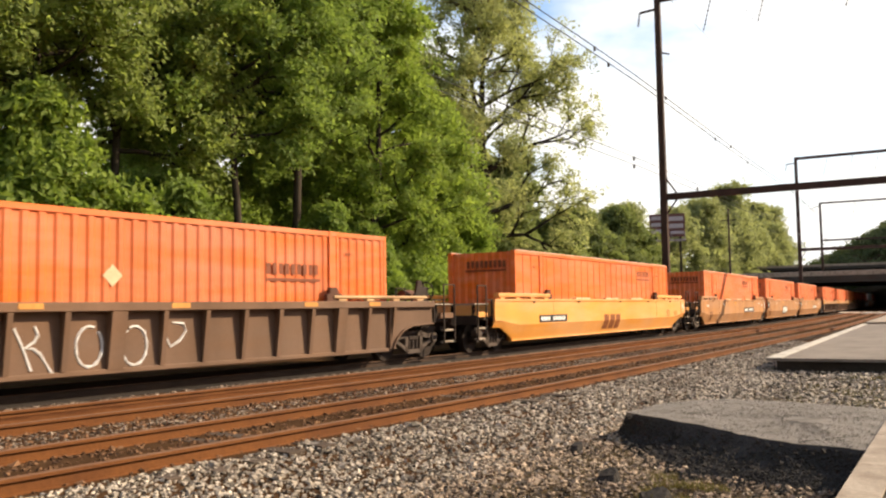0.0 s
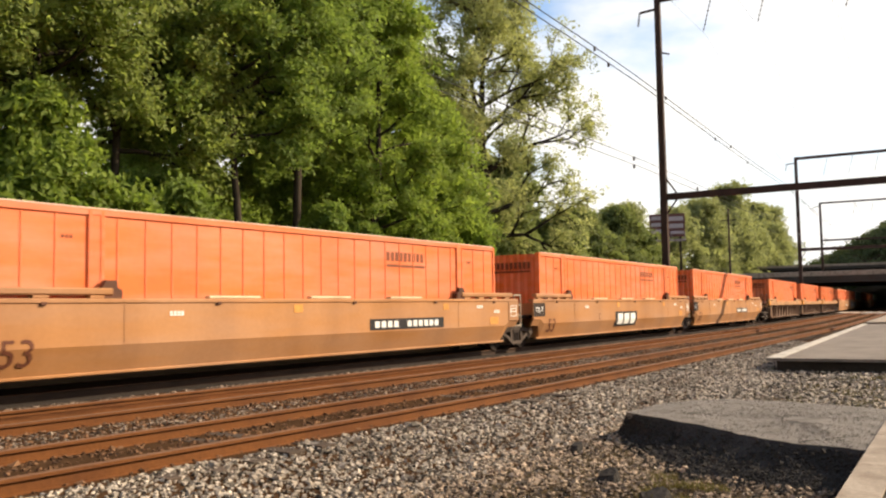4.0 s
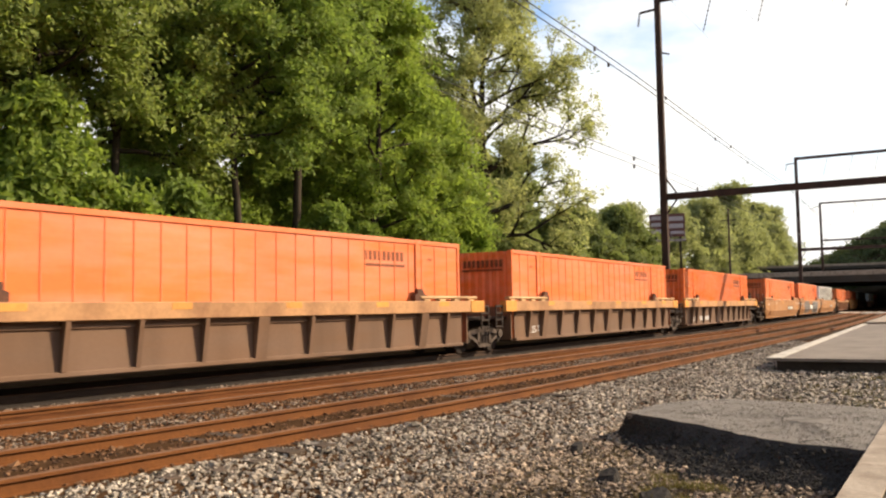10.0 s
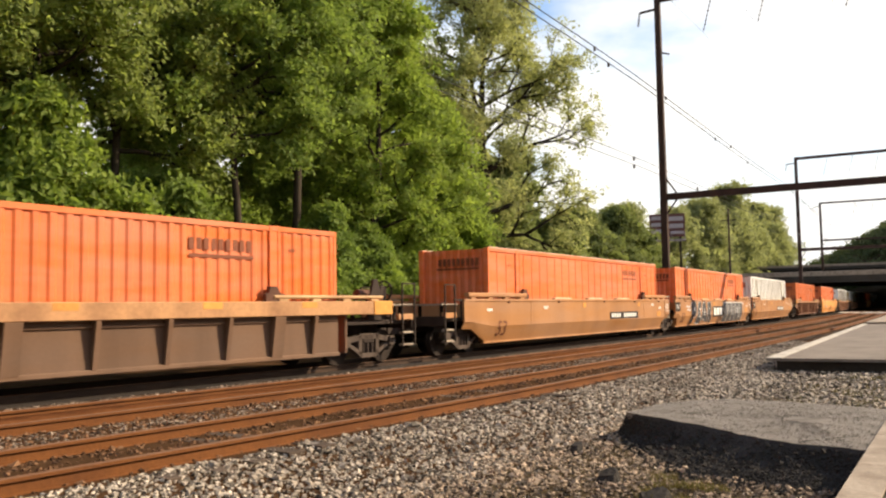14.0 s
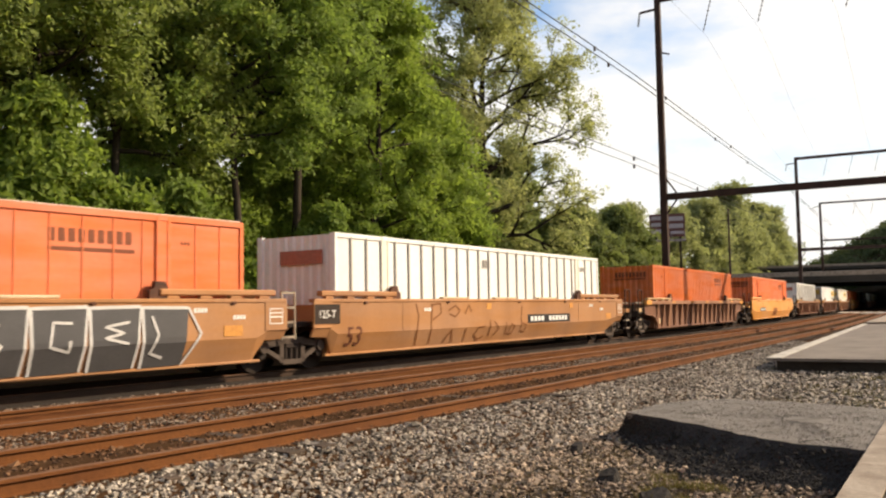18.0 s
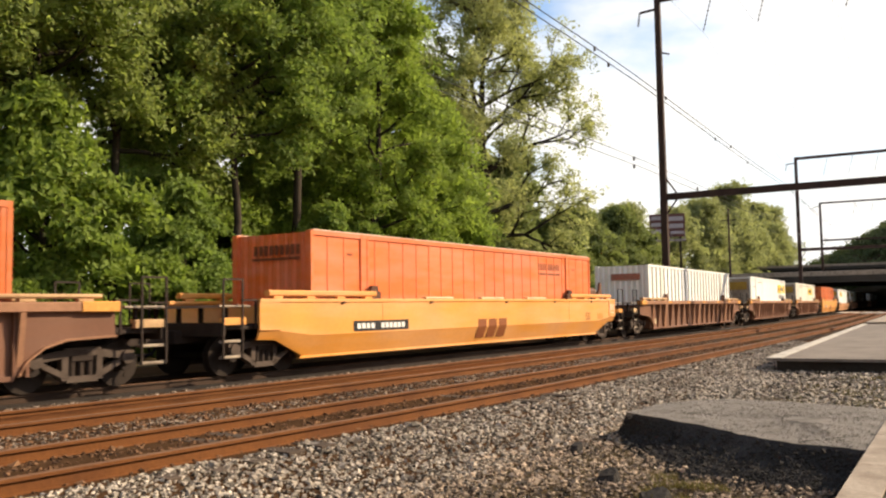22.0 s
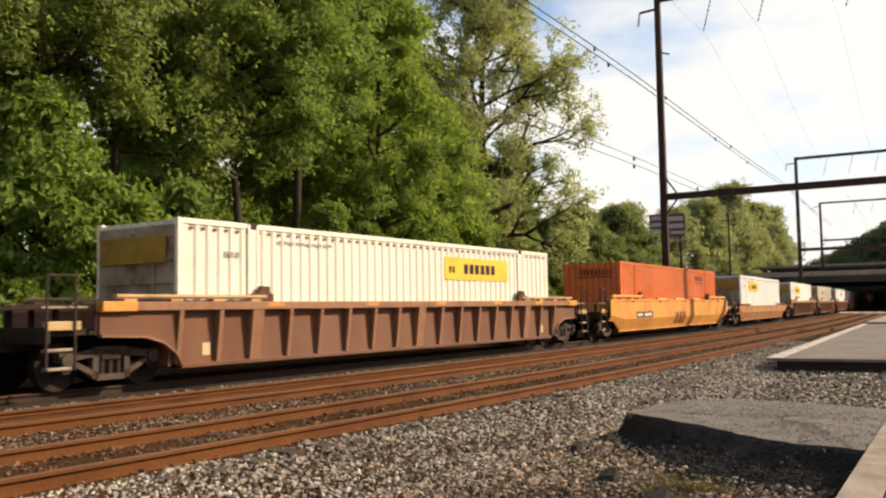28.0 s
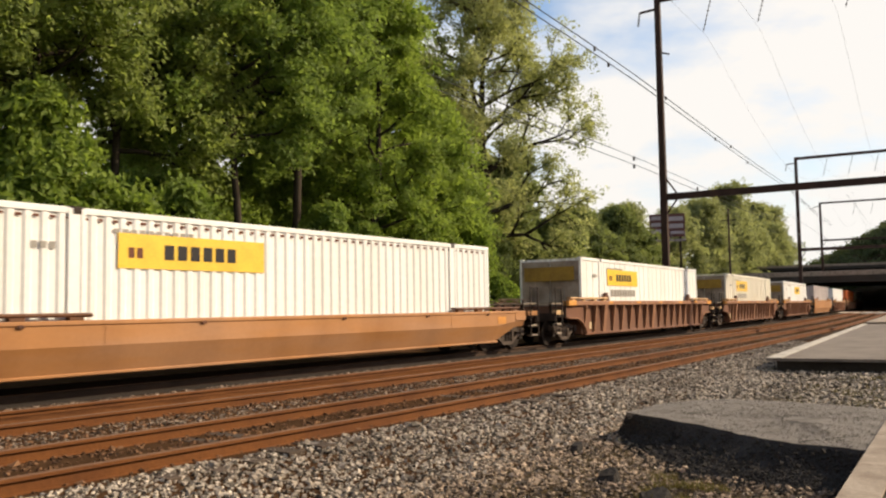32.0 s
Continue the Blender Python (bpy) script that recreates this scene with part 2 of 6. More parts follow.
SCRAWL_BROWN = plain("thin_brown_spray_paint", (0.21, 0.08, 0.026), 0.6)
GUIDE = surface("pale_worn_guide_paint", (0.52, 0.34, 0.17), (0.30, 0.16, 0.08), 0.65, 0, 1.5, 0.8, 20, 0.1)
LOCK = surface("rusty_lock_casting", (0.12, 0.05, 0.028), (0.05, 0.026, 0.018), 0.7, 0, 3.0, 0.8, 25, 0.2)
NAME_MARK = plain("faded_name_marking", (0.20, 0.062, 0.028), 0.6)
# Hold-down strips coloured pale for the sun that catches them.
TAB_LIT = surface("sunlit_hold_down_paint", (0.62, 0.48, 0.31), (0.40, 0.27, 0.15), 0.6, 0, 2.0, 0.7, 20, 0.1)
OWNER_BROWN = plain("red_brown_owner_paint", (0.23, 0.075, 0.026), 0.6)
CHALK = plain("faint_chalk", (0.72, 0.36, 0.16), 0.7)
FADED_RED = surface("sun_faded_red_sign", (0.40, 0.15, 0.10), (0.30, 0.16, 0.12), 0.6, 0, 2.0, 0.7, 14, 0.05)
PLACARD = plain("sun_faded_placard", (0.62, 0.47, 0.28), 0.6)
WHITE_MARK = plain("white_marking", (0.78, 0.75, 0.70), 0.6)
YELLOW_MARK = plain("yellow_sign_paint", (0.80, 0.50, 0.04), 0.5)
DOOR_GREY = surface("grimy_container_door", (0.37, 0.30, 0.235), (0.14, 0.095, 0.065), 0.6, 0, 1.5, 0.9, 14, 0.1)
# The yellow sign paint again, dimmed for the shaded container end.
SIGN_SHADED = surface("shaded_yellow_sign", (0.36, 0.22, 0.04), (0.20, 0.12, 0.03), 0.6, 0, 2.0, 0.8, 14, 0.05)
ROOF_PALE = surface("bleached_roof_edge", (0.66, 0.50, 0.38), (0.44, 0.28, 0.18), 0.6, 0, 1.2, 0.9, 14, 0.05)
SEAM = plain("dark_seam", (0.33, 0.30, 0.26), 0.6)
GRAFFITI_DARK = plain("charcoal_spray_paint", (0.075, 0.07, 0.07), 0.5)
GRAFFITI_PALE = plain("pale_spray_paint", (0.60, 0.57, 0.54), 0.6)
SIGN_RED = plain("faded_red_sign", (0.12, 0.05, 0.045), 0.6)
SIGN_GREY = plain("grey_sign_panel", (0.36, 0.32, 0.33), 0.6)

# ---- the curve of the line ----
S_IN, S_OUT, K0, K1 = -10.0, 94.376, 0.0026761, -2.8356e-5
_S = np.arange(-520.0, 900.0, 0.25)
_c = np.clip(_S, S_IN, S_OUT)
_T = K0 * _c + K1 * _c * _c / 2
_X = np.cumsum(np.cos(_T)) * 0.25
_Y = np.cumsum(np.sin(_T)) * 0.25
_i0 = int(np.argmin(abs(_S)))
_X -= _X[_i0]
_Y += 14.072 - _Y[_i0]


def P(s, o=0.0, z=0.0):
    """A place beside the line: s along it, o across it (away from the platform), z above the rail heads."""
    x, y, t = np.interp(s, _S, _X), np.interp(s, _S, _Y), np.interp(s, _S, _T)
    return Vector((x - math.sin(t) * o, y + math.cos(t) * o, z))


def heading(s):
    return math.degrees(np.interp(s, _S, _T))


def drift(s):
    u = min(max((s - 4) / 36, 0), 1)
    return 0.7 * u * u * (3 - 2 * u)


def Q(s, o, z=0.0):
    """As P, on the platform side, where the tracks draw together."""
    return P(s, o + drift(s) * min(max(-o / 6.0, 0), 1), z)


# ---- mesh helpers ----


class Mesh:
    """Collects quads and polygons for one mesh."""

    def __init__(self):
        self.v, self.f = [], []

    def poly(self, pts):
        i = len(self.v)
        self.v += [tuple(p) for p in pts]
        self.f.append(tuple(range(i, i + len(pts))))

    def hexa(self, a, b):
        """A solid between two matching loops."""
        i, k = len(self.v), len(a)
        self.v += [tuple(p) for p in a] + [tuple(p) for p in b]
        self.f.append(tuple(range(i + k - 1, i - 1, -1)))
        self.f.append(tuple(range(i + k, i + 2 * k)))
        for j in range(k):
            m = (j + 1) % k
            self.f.append((i + j, i + m, i + k + m, i + k + j))
        return self

    def box(self, x0, x1, y0, y1, z0, z1):
        return self.hexa([(x0, y0, z0), (x1, y0, z0), (x1, y1, z0), (x0, y1, z0)], [(x0, y0, z1), (x1, y0, z1), (x1, y1, z1), (x0, y1, z1)])

    def soft(self, x0, x1, y0, y1, z0, z1, c=0.015):
        """A box with its long edges chamfered."""
        r = [(y0 + c, z0), (y1 - c, z0), (y1, z0 + c), (y1, z1 - c), (y1 - c, z1), (y0 + c, z1), (y0, z1 - c), (y0, z0 + c)]
        return self.hexa([(x0, y, z) for y, z in r], [(x1, y, z) for y, z in r])

    def beam(self, p, q, w, h, up=(0, 0, 1)):
        p, q = Vector(p), Vector(q)
        d = (q - p).normalized()
        side = d.cross(Vector(up))
        side = side.normalized() if side.length > 1e-4 else Vector((1, 0, 0))
        u = side.cross(d)
        loop = [side * w / 2 + u * h / 2, -side * w / 2 + u * h / 2, -side * w / 2 - u * h / 2, side * w / 2 - u * h / 2]
        return self.hexa([p + c for c in loop], [q + c for c in loop])

    def tube(self, pts, radii, n=8):
        pts = [Vector(p) for p in pts]
        i = len(self.v)
        for k, p in enumerate(pts):
            d = (pts[min(k + 1, len(pts) - 1)] - pts[max(k - 1, 0)]).normalized()
            a = d.cross(Vector((0.13, 0.31, 0.94)))
            a = a.normalized() if a.length > 0.05 else d.cross(Vector((1, 0, 0))).normalized()
            b = d.cross(a)
            for j in range(n):
                w = 2 * math.pi * j / n
                self.v.append(tuple(p + (a * math.cos(w) + b * math.sin(w)) * radii[k]))
        for k in range(len(pts) - 1):
            for j in range(n):
                m = (j + 1) % n
                self.f.append((i + k * n + j, i + k * n + m, i + (k + 1) * n + m, i + (k + 1) * n + j))
        self.f.append(tuple(i + j for j in range(n - 1, -1, -1)))
        self.f.append(tuple(i + (len(pts) - 1) * n + j for j in range(n)))
        return self

    def disc(self, c, r, y0, y1, n=20):
        """A wheel-like disc about the y axis."""
        ring = [(c[0] + r * math.cos(2 * math.pi * j / n), c[1] + r * math.sin(2 * math.pi * j / n)) for j in range(n)]
        return self.hexa([(x, y0, z) for x, z in ring], [(x, y1, z) for x, z in ring])

    def done(self, name, smooth=False, weld=False):
        me = bpy.data.meshes.new(name)
        me.from_pydata(self.v, [], self.f)
        if smooth:
            me.polygons.foreach_set("use_smooth", [True] * len(me.polygons))
        bm = bmesh.new()
        bm.from_mesh(me)
        if weld:
            bmesh.ops.remove_doubles(bm, verts=bm.verts, dist=0.0005)
        bmesh.ops.recalc_face_normals(bm, faces=bm.faces)
        bm.to_mesh(me)
        bm.free()
        return me


def raw_mesh(name, verts, faces, smooth=False):
    """A mesh straight from arrays of vertices and of equal-sized faces."""
    me = bpy.data.meshes.new(name)
    k = faces.shape[1]
    me.vertices.add(len(verts))
    me.vertices.foreach_set("co", np.ascontiguousarray(verts, dtype=np.float32).ravel())
    me.loops.add(faces.size)
    me.loops.foreach_set("vertex_index", np.ascontiguousarray(faces, dtype=np.int32).ravel())
    me.polygons.add(len(faces))
    me.polygons.foreach_set("loop_start", np.arange(0, faces.size, k, dtype=np.int32))
    me.polygons.foreach_set("use_smooth", np.full(len(faces), smooth))
    me.update(calc_edges=True)
    return me


def with_mat(me, m):
    me.materials.append(m)
    return me


def part(name, me, material, parent, label=""):
    """One mesh object under a thing or under a part. me: a Mesh, or mesh data to share."""
    if isinstance(me, Mesh):
        me = me.done(name)
    if material and not me.materials:
        me.materials.append(material)
    ob = new(name, me)
    ob.parent = parent
    if label:
        ob["label"] = label
    return ob


def thing(name, label, category, m=None, group="", kind=""):
    ob = new(name)
    ob.empty_display_size = 0.2
    if m is not None:
        ob.matrix_basis = m
    return tagged(ob, label, category, group, kind)


def lone(name, me, material, label="", category="", kind="", group=""):
    if isinstance(me, Mesh):
        me = me.done(name)
    if material and not me.materials:
        me.materials.append(material)
    return tagged(new(name, me), label, category, group, kind)


# ---- ground ----


HILL = 0.58


def ground_height(x, y):
    """Level of the bare ground: low by the line, rising gently into the wood, a wooded bank far off by the road bridge."""
    i = int(np.argmin((_X - x) ** 2 + (_Y - y) ** 2))
    s, t = _S[i], _T[i]
    o = -(x - _X[i]) * math.sin(t) + (y - _Y[i]) * math.cos(t)
    z = -0.36
    if o > 4:
        z += min(o - 4, 2) * 0.13 + min(max(o - 6, 0) * 0.05, 2.5)
    if s > 250:
        u = min((s - 250) / 55, 1)
        z += u * u * (3 - 2 * u) * min(max((40 - o) * HILL - 1, 0), 55)
    z += 0.05 * noise.noise(Vector((x * 0.4, y * 0.4, 0))) if abs(o) < 60 else 0
    return z


def build_ground():
    def axis(lo, hi, near_lo, near_hi, fine, grow):
        a = list(np.arange(near_lo, near_hi + 1e-6, fine))
        st = fine
        while a[-1] < hi:
            st *= grow
            a.append(a[-1] + st)
        st = fine
        while a[0] > lo:
            st *= grow
            a.insert(0, a[0] - st)
        return a
    xs = axis(-2500, 4000, -8, 60, 1.0, 1.16)
    ys = axis(-2500, 4000, -6, 40, 1.0, 1.16)
    v = np.array([(x, y, ground_height(x, y)) for y in ys for x in xs])
    nx = len(xs)
    f = np.array([(j * nx + i, j * nx + i + 1, (j + 1) * nx + i + 1, (j + 1) * nx + i) for j in range(len(ys) - 1) for i in range(nx - 1)])
    lone("ground", raw_mesh("ground", v, f, True), EARTH, "brown earth with weeds and dry litter", "ground", "structure")


def strip(name, s_values, profile, material, label, category="ground", place=None):
    """A bed that follows the line: profile is a list of (o, z)."""
    place = place or Q
    v = [place(s, o, z) for s in s_values for o, z in profile]
    k = len(profile)
    f = np.array([(i * k + j, (i + 1) * k + j, (i + 1) * k + j + 1, i * k + j + 1) for i in range(len(s_values) - 1) for j in range(k - 1)])
    return lone(name, raw_mesh(name, np.array(v), f[:, ::-1], True), material, label, category, "structure")


build_ground()
S_LINE = [*np.arange(-300, -20, 20.0), *np.arange(-20, 60, 1.0), *np.arange(60, 420, 4.0)]
strip("trackbed", S_LINE, [(-9.6, -0.40), (-8.6, -0.30), (-7.45, -0.20), (-6.9, -0.150), (-5.3, -0.150), (-4.4, -0.18), (-3.4, -0.150), (-1.8, -0.150), (-0.8, -0.18), (0.4, -0.150), (2.2, -0.150), (3.2, -0.17), (4.6, -0.14), (6.4, -0.10), (7.5, -0.40)], BALLAST, "grey and rust-stained crushed stone trackbed")

# This dark strip paints the train's shade onto the bed.
strip("shade_strip", S_LINE, [(-0.15, -0.19), (0.0, -0.144), (2.7, -0.144), (2.9, -0.19)], BED_SHADED, "near-black ballast strip standing for the shade under the freight train")

strip("rusty_fill", S_LINE, [(-3.26, -0.16), (-3.2, -0.085), (-1.9, -0.085), (-1.84, -0.16)], BED, "rust-stained fines packed between the middle rails")

# ---- tracks ----
TRACKS = (("near running track of rusty rails on wooden ties", -6.1), ("middle running track of rusty rails on wooden ties", -2.55), ("far running track that carries the freight train", 1.3))


def rail_mesh(o, side, steel):
    """One rail: foot, web and head swept along the line."""
    prof = [(-0.075, -0.175), (0.075, -0.175), (0.075, -0.16), (0.009, -0.135), (0.009, -0.045), (0.042, -0.036), (0.042, -0.006), (0.034, 0.0), (-0.034, 0.0), (-0.042, -0.006), (-0.042, -0.036), (-0.009, -0.045), (-0.009, -0.135), (-0.075, -0.16)]
    ss = [*np.arange(-200, -20, 20.0), *np.arange(-20, 100, 2.0), *np.arange(100, 420, 8.0)]
    k = len(prof)
    v = []
    for s in ss:
        a, b = Q(s, o + side), Q(s, o + side + 0.2)
        n = (b - a).normalized()
        v += [(a + n * p + Vector((0, 0, z))) for p, z in prof]
    f = np.array([(i * k + j, i * k + (j + 1) % k, (i + 1) * k + (j + 1) % k, (i + 1) * k + j) for i in range(len(ss) - 1) for j in range(k)])
    me = raw_mesh("rail", np.array(v), f[:, ::-1])
    me.materials.append(steel)
    me.materials.append(RAIL_TOP)
    me.polygons.foreach_set("material_index", [1 if (i % k) in (6, 7, 8) else 0 for i in range(len(f))])
    return me


tie_me = with_mat(Mesh().soft(-0.115, 0.115, -1.3, 1.3, -0.17, 0.0, 0.01).done("tie"), TIE)
for label, o in TRACKS:
    track = thing("railway_track", label, "railway track", group="parallel tracks")
    for side in (-0.753, 0.753):
        # The freight track's rails take the colour darkened for the train's shade.
        part("rail", rail_mesh(o, side, RUST_SHADED if o > 0 else RUST), None, track)
    s = -8.0
    while s < 130:
        jitter = random.uniform(-0.04, 0.04)
        c = Q(s, o + jitter, random.choice((-0.165, -0.17, -0.16, -0.175, -0.145)))
        tie = part("tie", tie_me, None, track)
        tie.matrix_basis = Matrix.Translation(c) @ pose(0, 0, 0, 0, 0, heading(s) + random.uniform(-0.8, 0.8))
        s += 0.5

# ---- loose stones ----


def stones(name, count, o_range, s_range, size, z_of, material, label, seed, place=Q):
    rng = np.random.default_rng(seed)
    base = np.array([(1, 0, 0), (-1, 0, 0), (0, 1, 0), (0, -1, 0), (0, 0, 1), (0, 0, -1)], float)
    tri = np.array([(0, 2, 4), (2, 1, 4), (1, 3, 4), (3, 0, 4), (2, 0, 5), (1, 2, 5), (3, 1, 5), (0, 3, 5)])
    s = s_range[0] + (s_range[1] - s_range[0]) * rng.random(count) ** 1.35
    o = rng.uniform(*o_range, count)
    c = np.array([place(a, b, z_of(a, b)) for a, b in zip(s, o)])
    r = size * np.exp(rng.normal(0, 0.3, count))
    jit = base[None] * rng.uniform(0.65, 1.3, (count, 6, 1)) + rng.normal(0, 0.2, (count, 6, 3))
    q = rng.normal(size=(count, 4))
    q /= np.linalg.norm(q, axis=1, keepdims=True)
    w, x, y, z = q.T
    R = np.stack([1 - 2 * (y * y + z * z), 2 * (x * y - z * w), 2 * (x * z + y * w), 2 * (x * y + z * w), 1 - 2 * (x * x + z * z), 2 * (y * z - x * w), 2 * (x * z - y * w), 2 * (y * z + x * w), 1 - 2 * (x * x + y * y)], 1).reshape(-1, 3, 3)
    v = np.einsum("nij,nkj->nki", R, jit) * r[:, None, None]
    v[:, :, 2] *= 0.75
    v += c[:, None, :]
    f = (tri[None] + 6 * np.arange(count)[:, None, None]).reshape(-1, 3)
    lone(name, raw_mesh(name, v.reshape(-1, 3), f), material, label, "gravel", "stuff")


def bed_z(s, o):
    return float(np.interp(o, [-14, -9.6, -8.6, -7.45, -6.9, -5.3, -4.4, -3.4, 4], [-0.36, -0.385, -0.29, -0.19, -0.145, -0.145, -0.175, -0.145, -0.145]))


stones("crushed_stone", 64000, (-12.6, -7.0), (1.5, 36), 0.0235, bed_z, STONE, "grey and tan crushed stone beside the near rail", 3)
stones("crushed_stone", 16000, (-7.0, -0.5), (1.5, 34), 0.027, bed_z, STONE_RUST, "rust-stained crushed stone between the rails", 4)
stones("crushed_stone", 6000, (-5.15, -3.5), (1.5, 30), 0.022, bed_z, STONE_DULL, "dull grey crushed stone scattered between the tracks", 7)
stones("crushed_stone", 6500, (-1.7, -0.25), (1.5, 34), 0.026, bed_z, STONE_DULL, "pale crushed stone at the foot of the freight track", 8)
stones("crushed_stone", 7000, (-12.4, -9.2), (4.8, 11.5), 0.022, lambda s, o: -0.322, STONE_BROWN, "tan broken stone beside the crumbling asphalt", 9)
stones("crushed_stone", 28000, (-13.6, -8.8), (1.0, 12), 0.0235, lambda s, o: min(bed_z(s, o), -0.322), STONE_BROWN, "brown and tan crushed stone beside the broken platform", 5)
stones("crushed_stone", 9000, (-14.5, -8.4), (12.5, 24), 0.034, lambda s, o: -0.33, STONE, "grey and tan crushed stone before the platform slab", 6)

# ---- platform pieces ----


def slab(name, corners, z0, z1, material, label, category="platform"):
    m = Mesh().hexa([(x, y, z0) for x, y in corners], [(x, y, z1) for x, y in corners])
    return lone(name, m, material, label, category, "structure")


a, b = P(21.7, -8.43), P(46.7, -7.23)
along = (b - a).normalized()
across = Vector((along.y, -along.x, 0))
far_end = a + along * 37.0
plat = thing("platform_slab", "weathered grey concrete platform slab with a pale worn edge", "platform", kind="structure")
top = [a, far_end, far_end + across * 9, a + across * 9]
part("slab_top", Mesh().hexa([(p.x, p.y, -0.07) for p in top], [(p.x, p.y, 0.0) for p in top]), CONCRETE, plat)
inn = [a + along * 0.25 + across * 0.2, far_end + across * 0.2, far_end + across * 9, a + along * 0.25 + across * 9]
part("slab_base", Mesh().hexa([(p.x, p.y, -0.5) for p in inn], [(p.x, p.y, -0.07) for p in inn]), ASPHALT_SHADED, plat)
edge = [a - across * 0.01, far_end - across * 0.01, far_end + across * 0.34, a + across * 0.34]
part("edge_strip", Mesh().hexa([(p.x, p.y, -0.06) for p in edge], [(p.x, p.y, 0.012) for p in edge]), EDGE_PAINT, plat, "pale worn edge strip")
a2 = P(60.84, -7.0)
top2 = [a2, a2 + along * 60, a2 + along * 60 + across * 12, a2 + across * 12]
plat2 = thing("platform_slab", "second concrete platform slab with a dark end face", "platform", kind="structure")
part("slab_top", Mesh().hexa([(p.x, p.y, -0.02) for p in top2], [(p.x, p.y, 0.06) for p in top2]), CONCRETE_PALE, plat2)
inn = [p + along * 0.3 for p in top2]
part("slab_base", Mesh().hexa([(p.x, p.y, -0.5) for p in inn], [(p.x, p.y, -0.02) for p in inn]), ASPHALT_SHADED, plat2)
cross = [P(118, -9.0), P(128, -9.0), P(146, 4.6), P(136, 4.6)]
lone("track_crossing", Mesh().hexa([(p.x, p.y, -0.2) for p in cross], [(p.x, p.y, -0.03) for p in cross]), PALE_BOARD, "crossing boards with a bright strip of light in their colour", "crossing", "structure")

# broken end of the old asphalt platform; its slumped edge is coloured dark for shade
RIM = [(10.44, 4.72), (11.62, 4.73), (12.57, 4.18), (12.62, 3.25), (12.28, 2.01), (12.2, 0.5), (9.0, 0.5), (8.77, 1.66), (8.87, 1.94), (8.86, 2.3), (9.3, 3.0), (9.75, 3.51)]
FOOT = [(10.7, 5.05), (12.0, 5.2), (13.3, 4.5), (13.5, 3.2), (13.2, 1.9), (13.0, 0.2), (8.3, 0.2), (8.2, 1.6), (8.1, 2.0), (8.0, 2.45), (8.0, 3.15), (9.0, 4.15)]


def rough_ring(pts, n=8):
    out = []
    for k, p in enumerate(pts):
        q = pts[(k + 1) % len(pts)]
        for j in range(n):
            u = j / n
            x, y = p[0] + (q[0] - p[0]) * u, p[1] + (q[1] - p[1]) * u
            out.append((x + 0.05 * noise.noise(Vector((x * 4, y * 4, 1))), y + 0.05 * noise.noise(Vector((x * 4, y * 4, 9)))))
    return out


rim, foot = rough_ring(RIM), rough_ring(FOOT)
old = thing("asphalt_mound", "broken end of an old asphalt platform with a slumped dark edge", "platform", kind="structure")
part("asphalt_top", Mesh().hexa([(x, y, -0.10) for x, y in rim], [(x, y, -0.02) for x, y in rim]), ASPHALT, old)
m = Mesh()
k = len(rim)
rings = []
for u, dz in ((0.0, -0.025), (0.04, -0.055), (0.12, -0.12), (0.3, -0.23), (0.6, -0.31), (1.0, -0.42)):
    rings.append([(rim[i][0] * (1 - u) + foot[i][0] * u, rim[i][1] * (1 - u) + foot[i][1] * u, dz + 0.02 * noise.noise(Vector((rim[i][0] * 5, rim[i][1] * 5, u * 6))) * (u > 0)) for i in range(k)])
for r0, r1 in zip(rings, rings[1:]):
    for i in range(k):
        j = (i + 1) % k
        m.poly((r0[i], r0[j], r1[j], r1[i]))
part("slumped_edge", m, ASPHALT_SHADED, old, "crumbled asphalt edge with shade in its dark colour")
for x, y, r in ((7.75, 3.7, 0.15), (7.05, 2.95, 0.17), (9.1, 4.75, 0.10)):
    m = Mesh()
    ring = [(r * random.uniform(0.65, 1.15) * math.cos(w), r * random.uniform(0.5, 0.9) * math.sin(w)) for w in np.arange(0, 6.28, 0.57)]
    rows = [[(x + p * k, y + q * k, z + (0.03 * p / r if k < 1.1 else 0) + random.uniform(-0.012, 0.012)) for p, q in ring] for k, z in ((1.2, -0.42), (1.0, -0.29), (0.86, -0.245))]
    for a, b in zip(rows, rows[1:]):
        m.hexa(a, b)
    lone("asphalt_chunk", m, ASPHALT_SHADED, "dark broken lump of asphalt on the gravel", "rubble", group="asphalt lumps")


def on_slope(a, u, z):
    """A place on the slumped edge: a round the rim, u from the rim to the foot."""
    k = a % len(rim)
    i, f = int(k), k - int(k)
    j = (i + 1) % len(rim)
    x = (rim[i][0] * (1 - f) + rim[j][0] * f) * (1 - u) + (foot[i][0] * (1 - f) + foot[j][0] * f) * u
    y = (rim[i][1] * (1 - f) + rim[j][1] * f) * (1 - u) + (foot[i][1] * (1 - f) + foot[j][1] * f) * u
    return Vector((x, y, z))


def slope_z(a, u):
    return float(np.interp(u, [0, 0.12, 0.3, 0.6, 1.0], [-0.04, -0.13, -0.23, -0.31, -0.42])) + 0.008


# Thin wavering dark ribbon laid across the asphalt top.
m = Mesh()
for i in range(14):
    u, v = i / 14, (i + 1) / 14
    q = []
    for t, h in ((u, -1), (v, -1), (v, 1), (u, 1)):
        x, y = 8.95 + 1.3 * t, 2.25 - 0.72 * t + 0.05 * math.sin(t * 7)
        q.append((x, y + h * (0.012 + 0.008 * math.sin(t * 19)), -0.0165))
    m.poly(q)
part("dark_line", m, ASPHALT_SHADED, old, "thin dark line across the asphalt")
stones("asphalt_crumbs", 9000, (0.03, 1.1), (56, 97), 0.017, slope_z, ASPHALT_SHADED, "asphalt crumbs coloured dark for the slumped edge's shade", 7, on_slope)


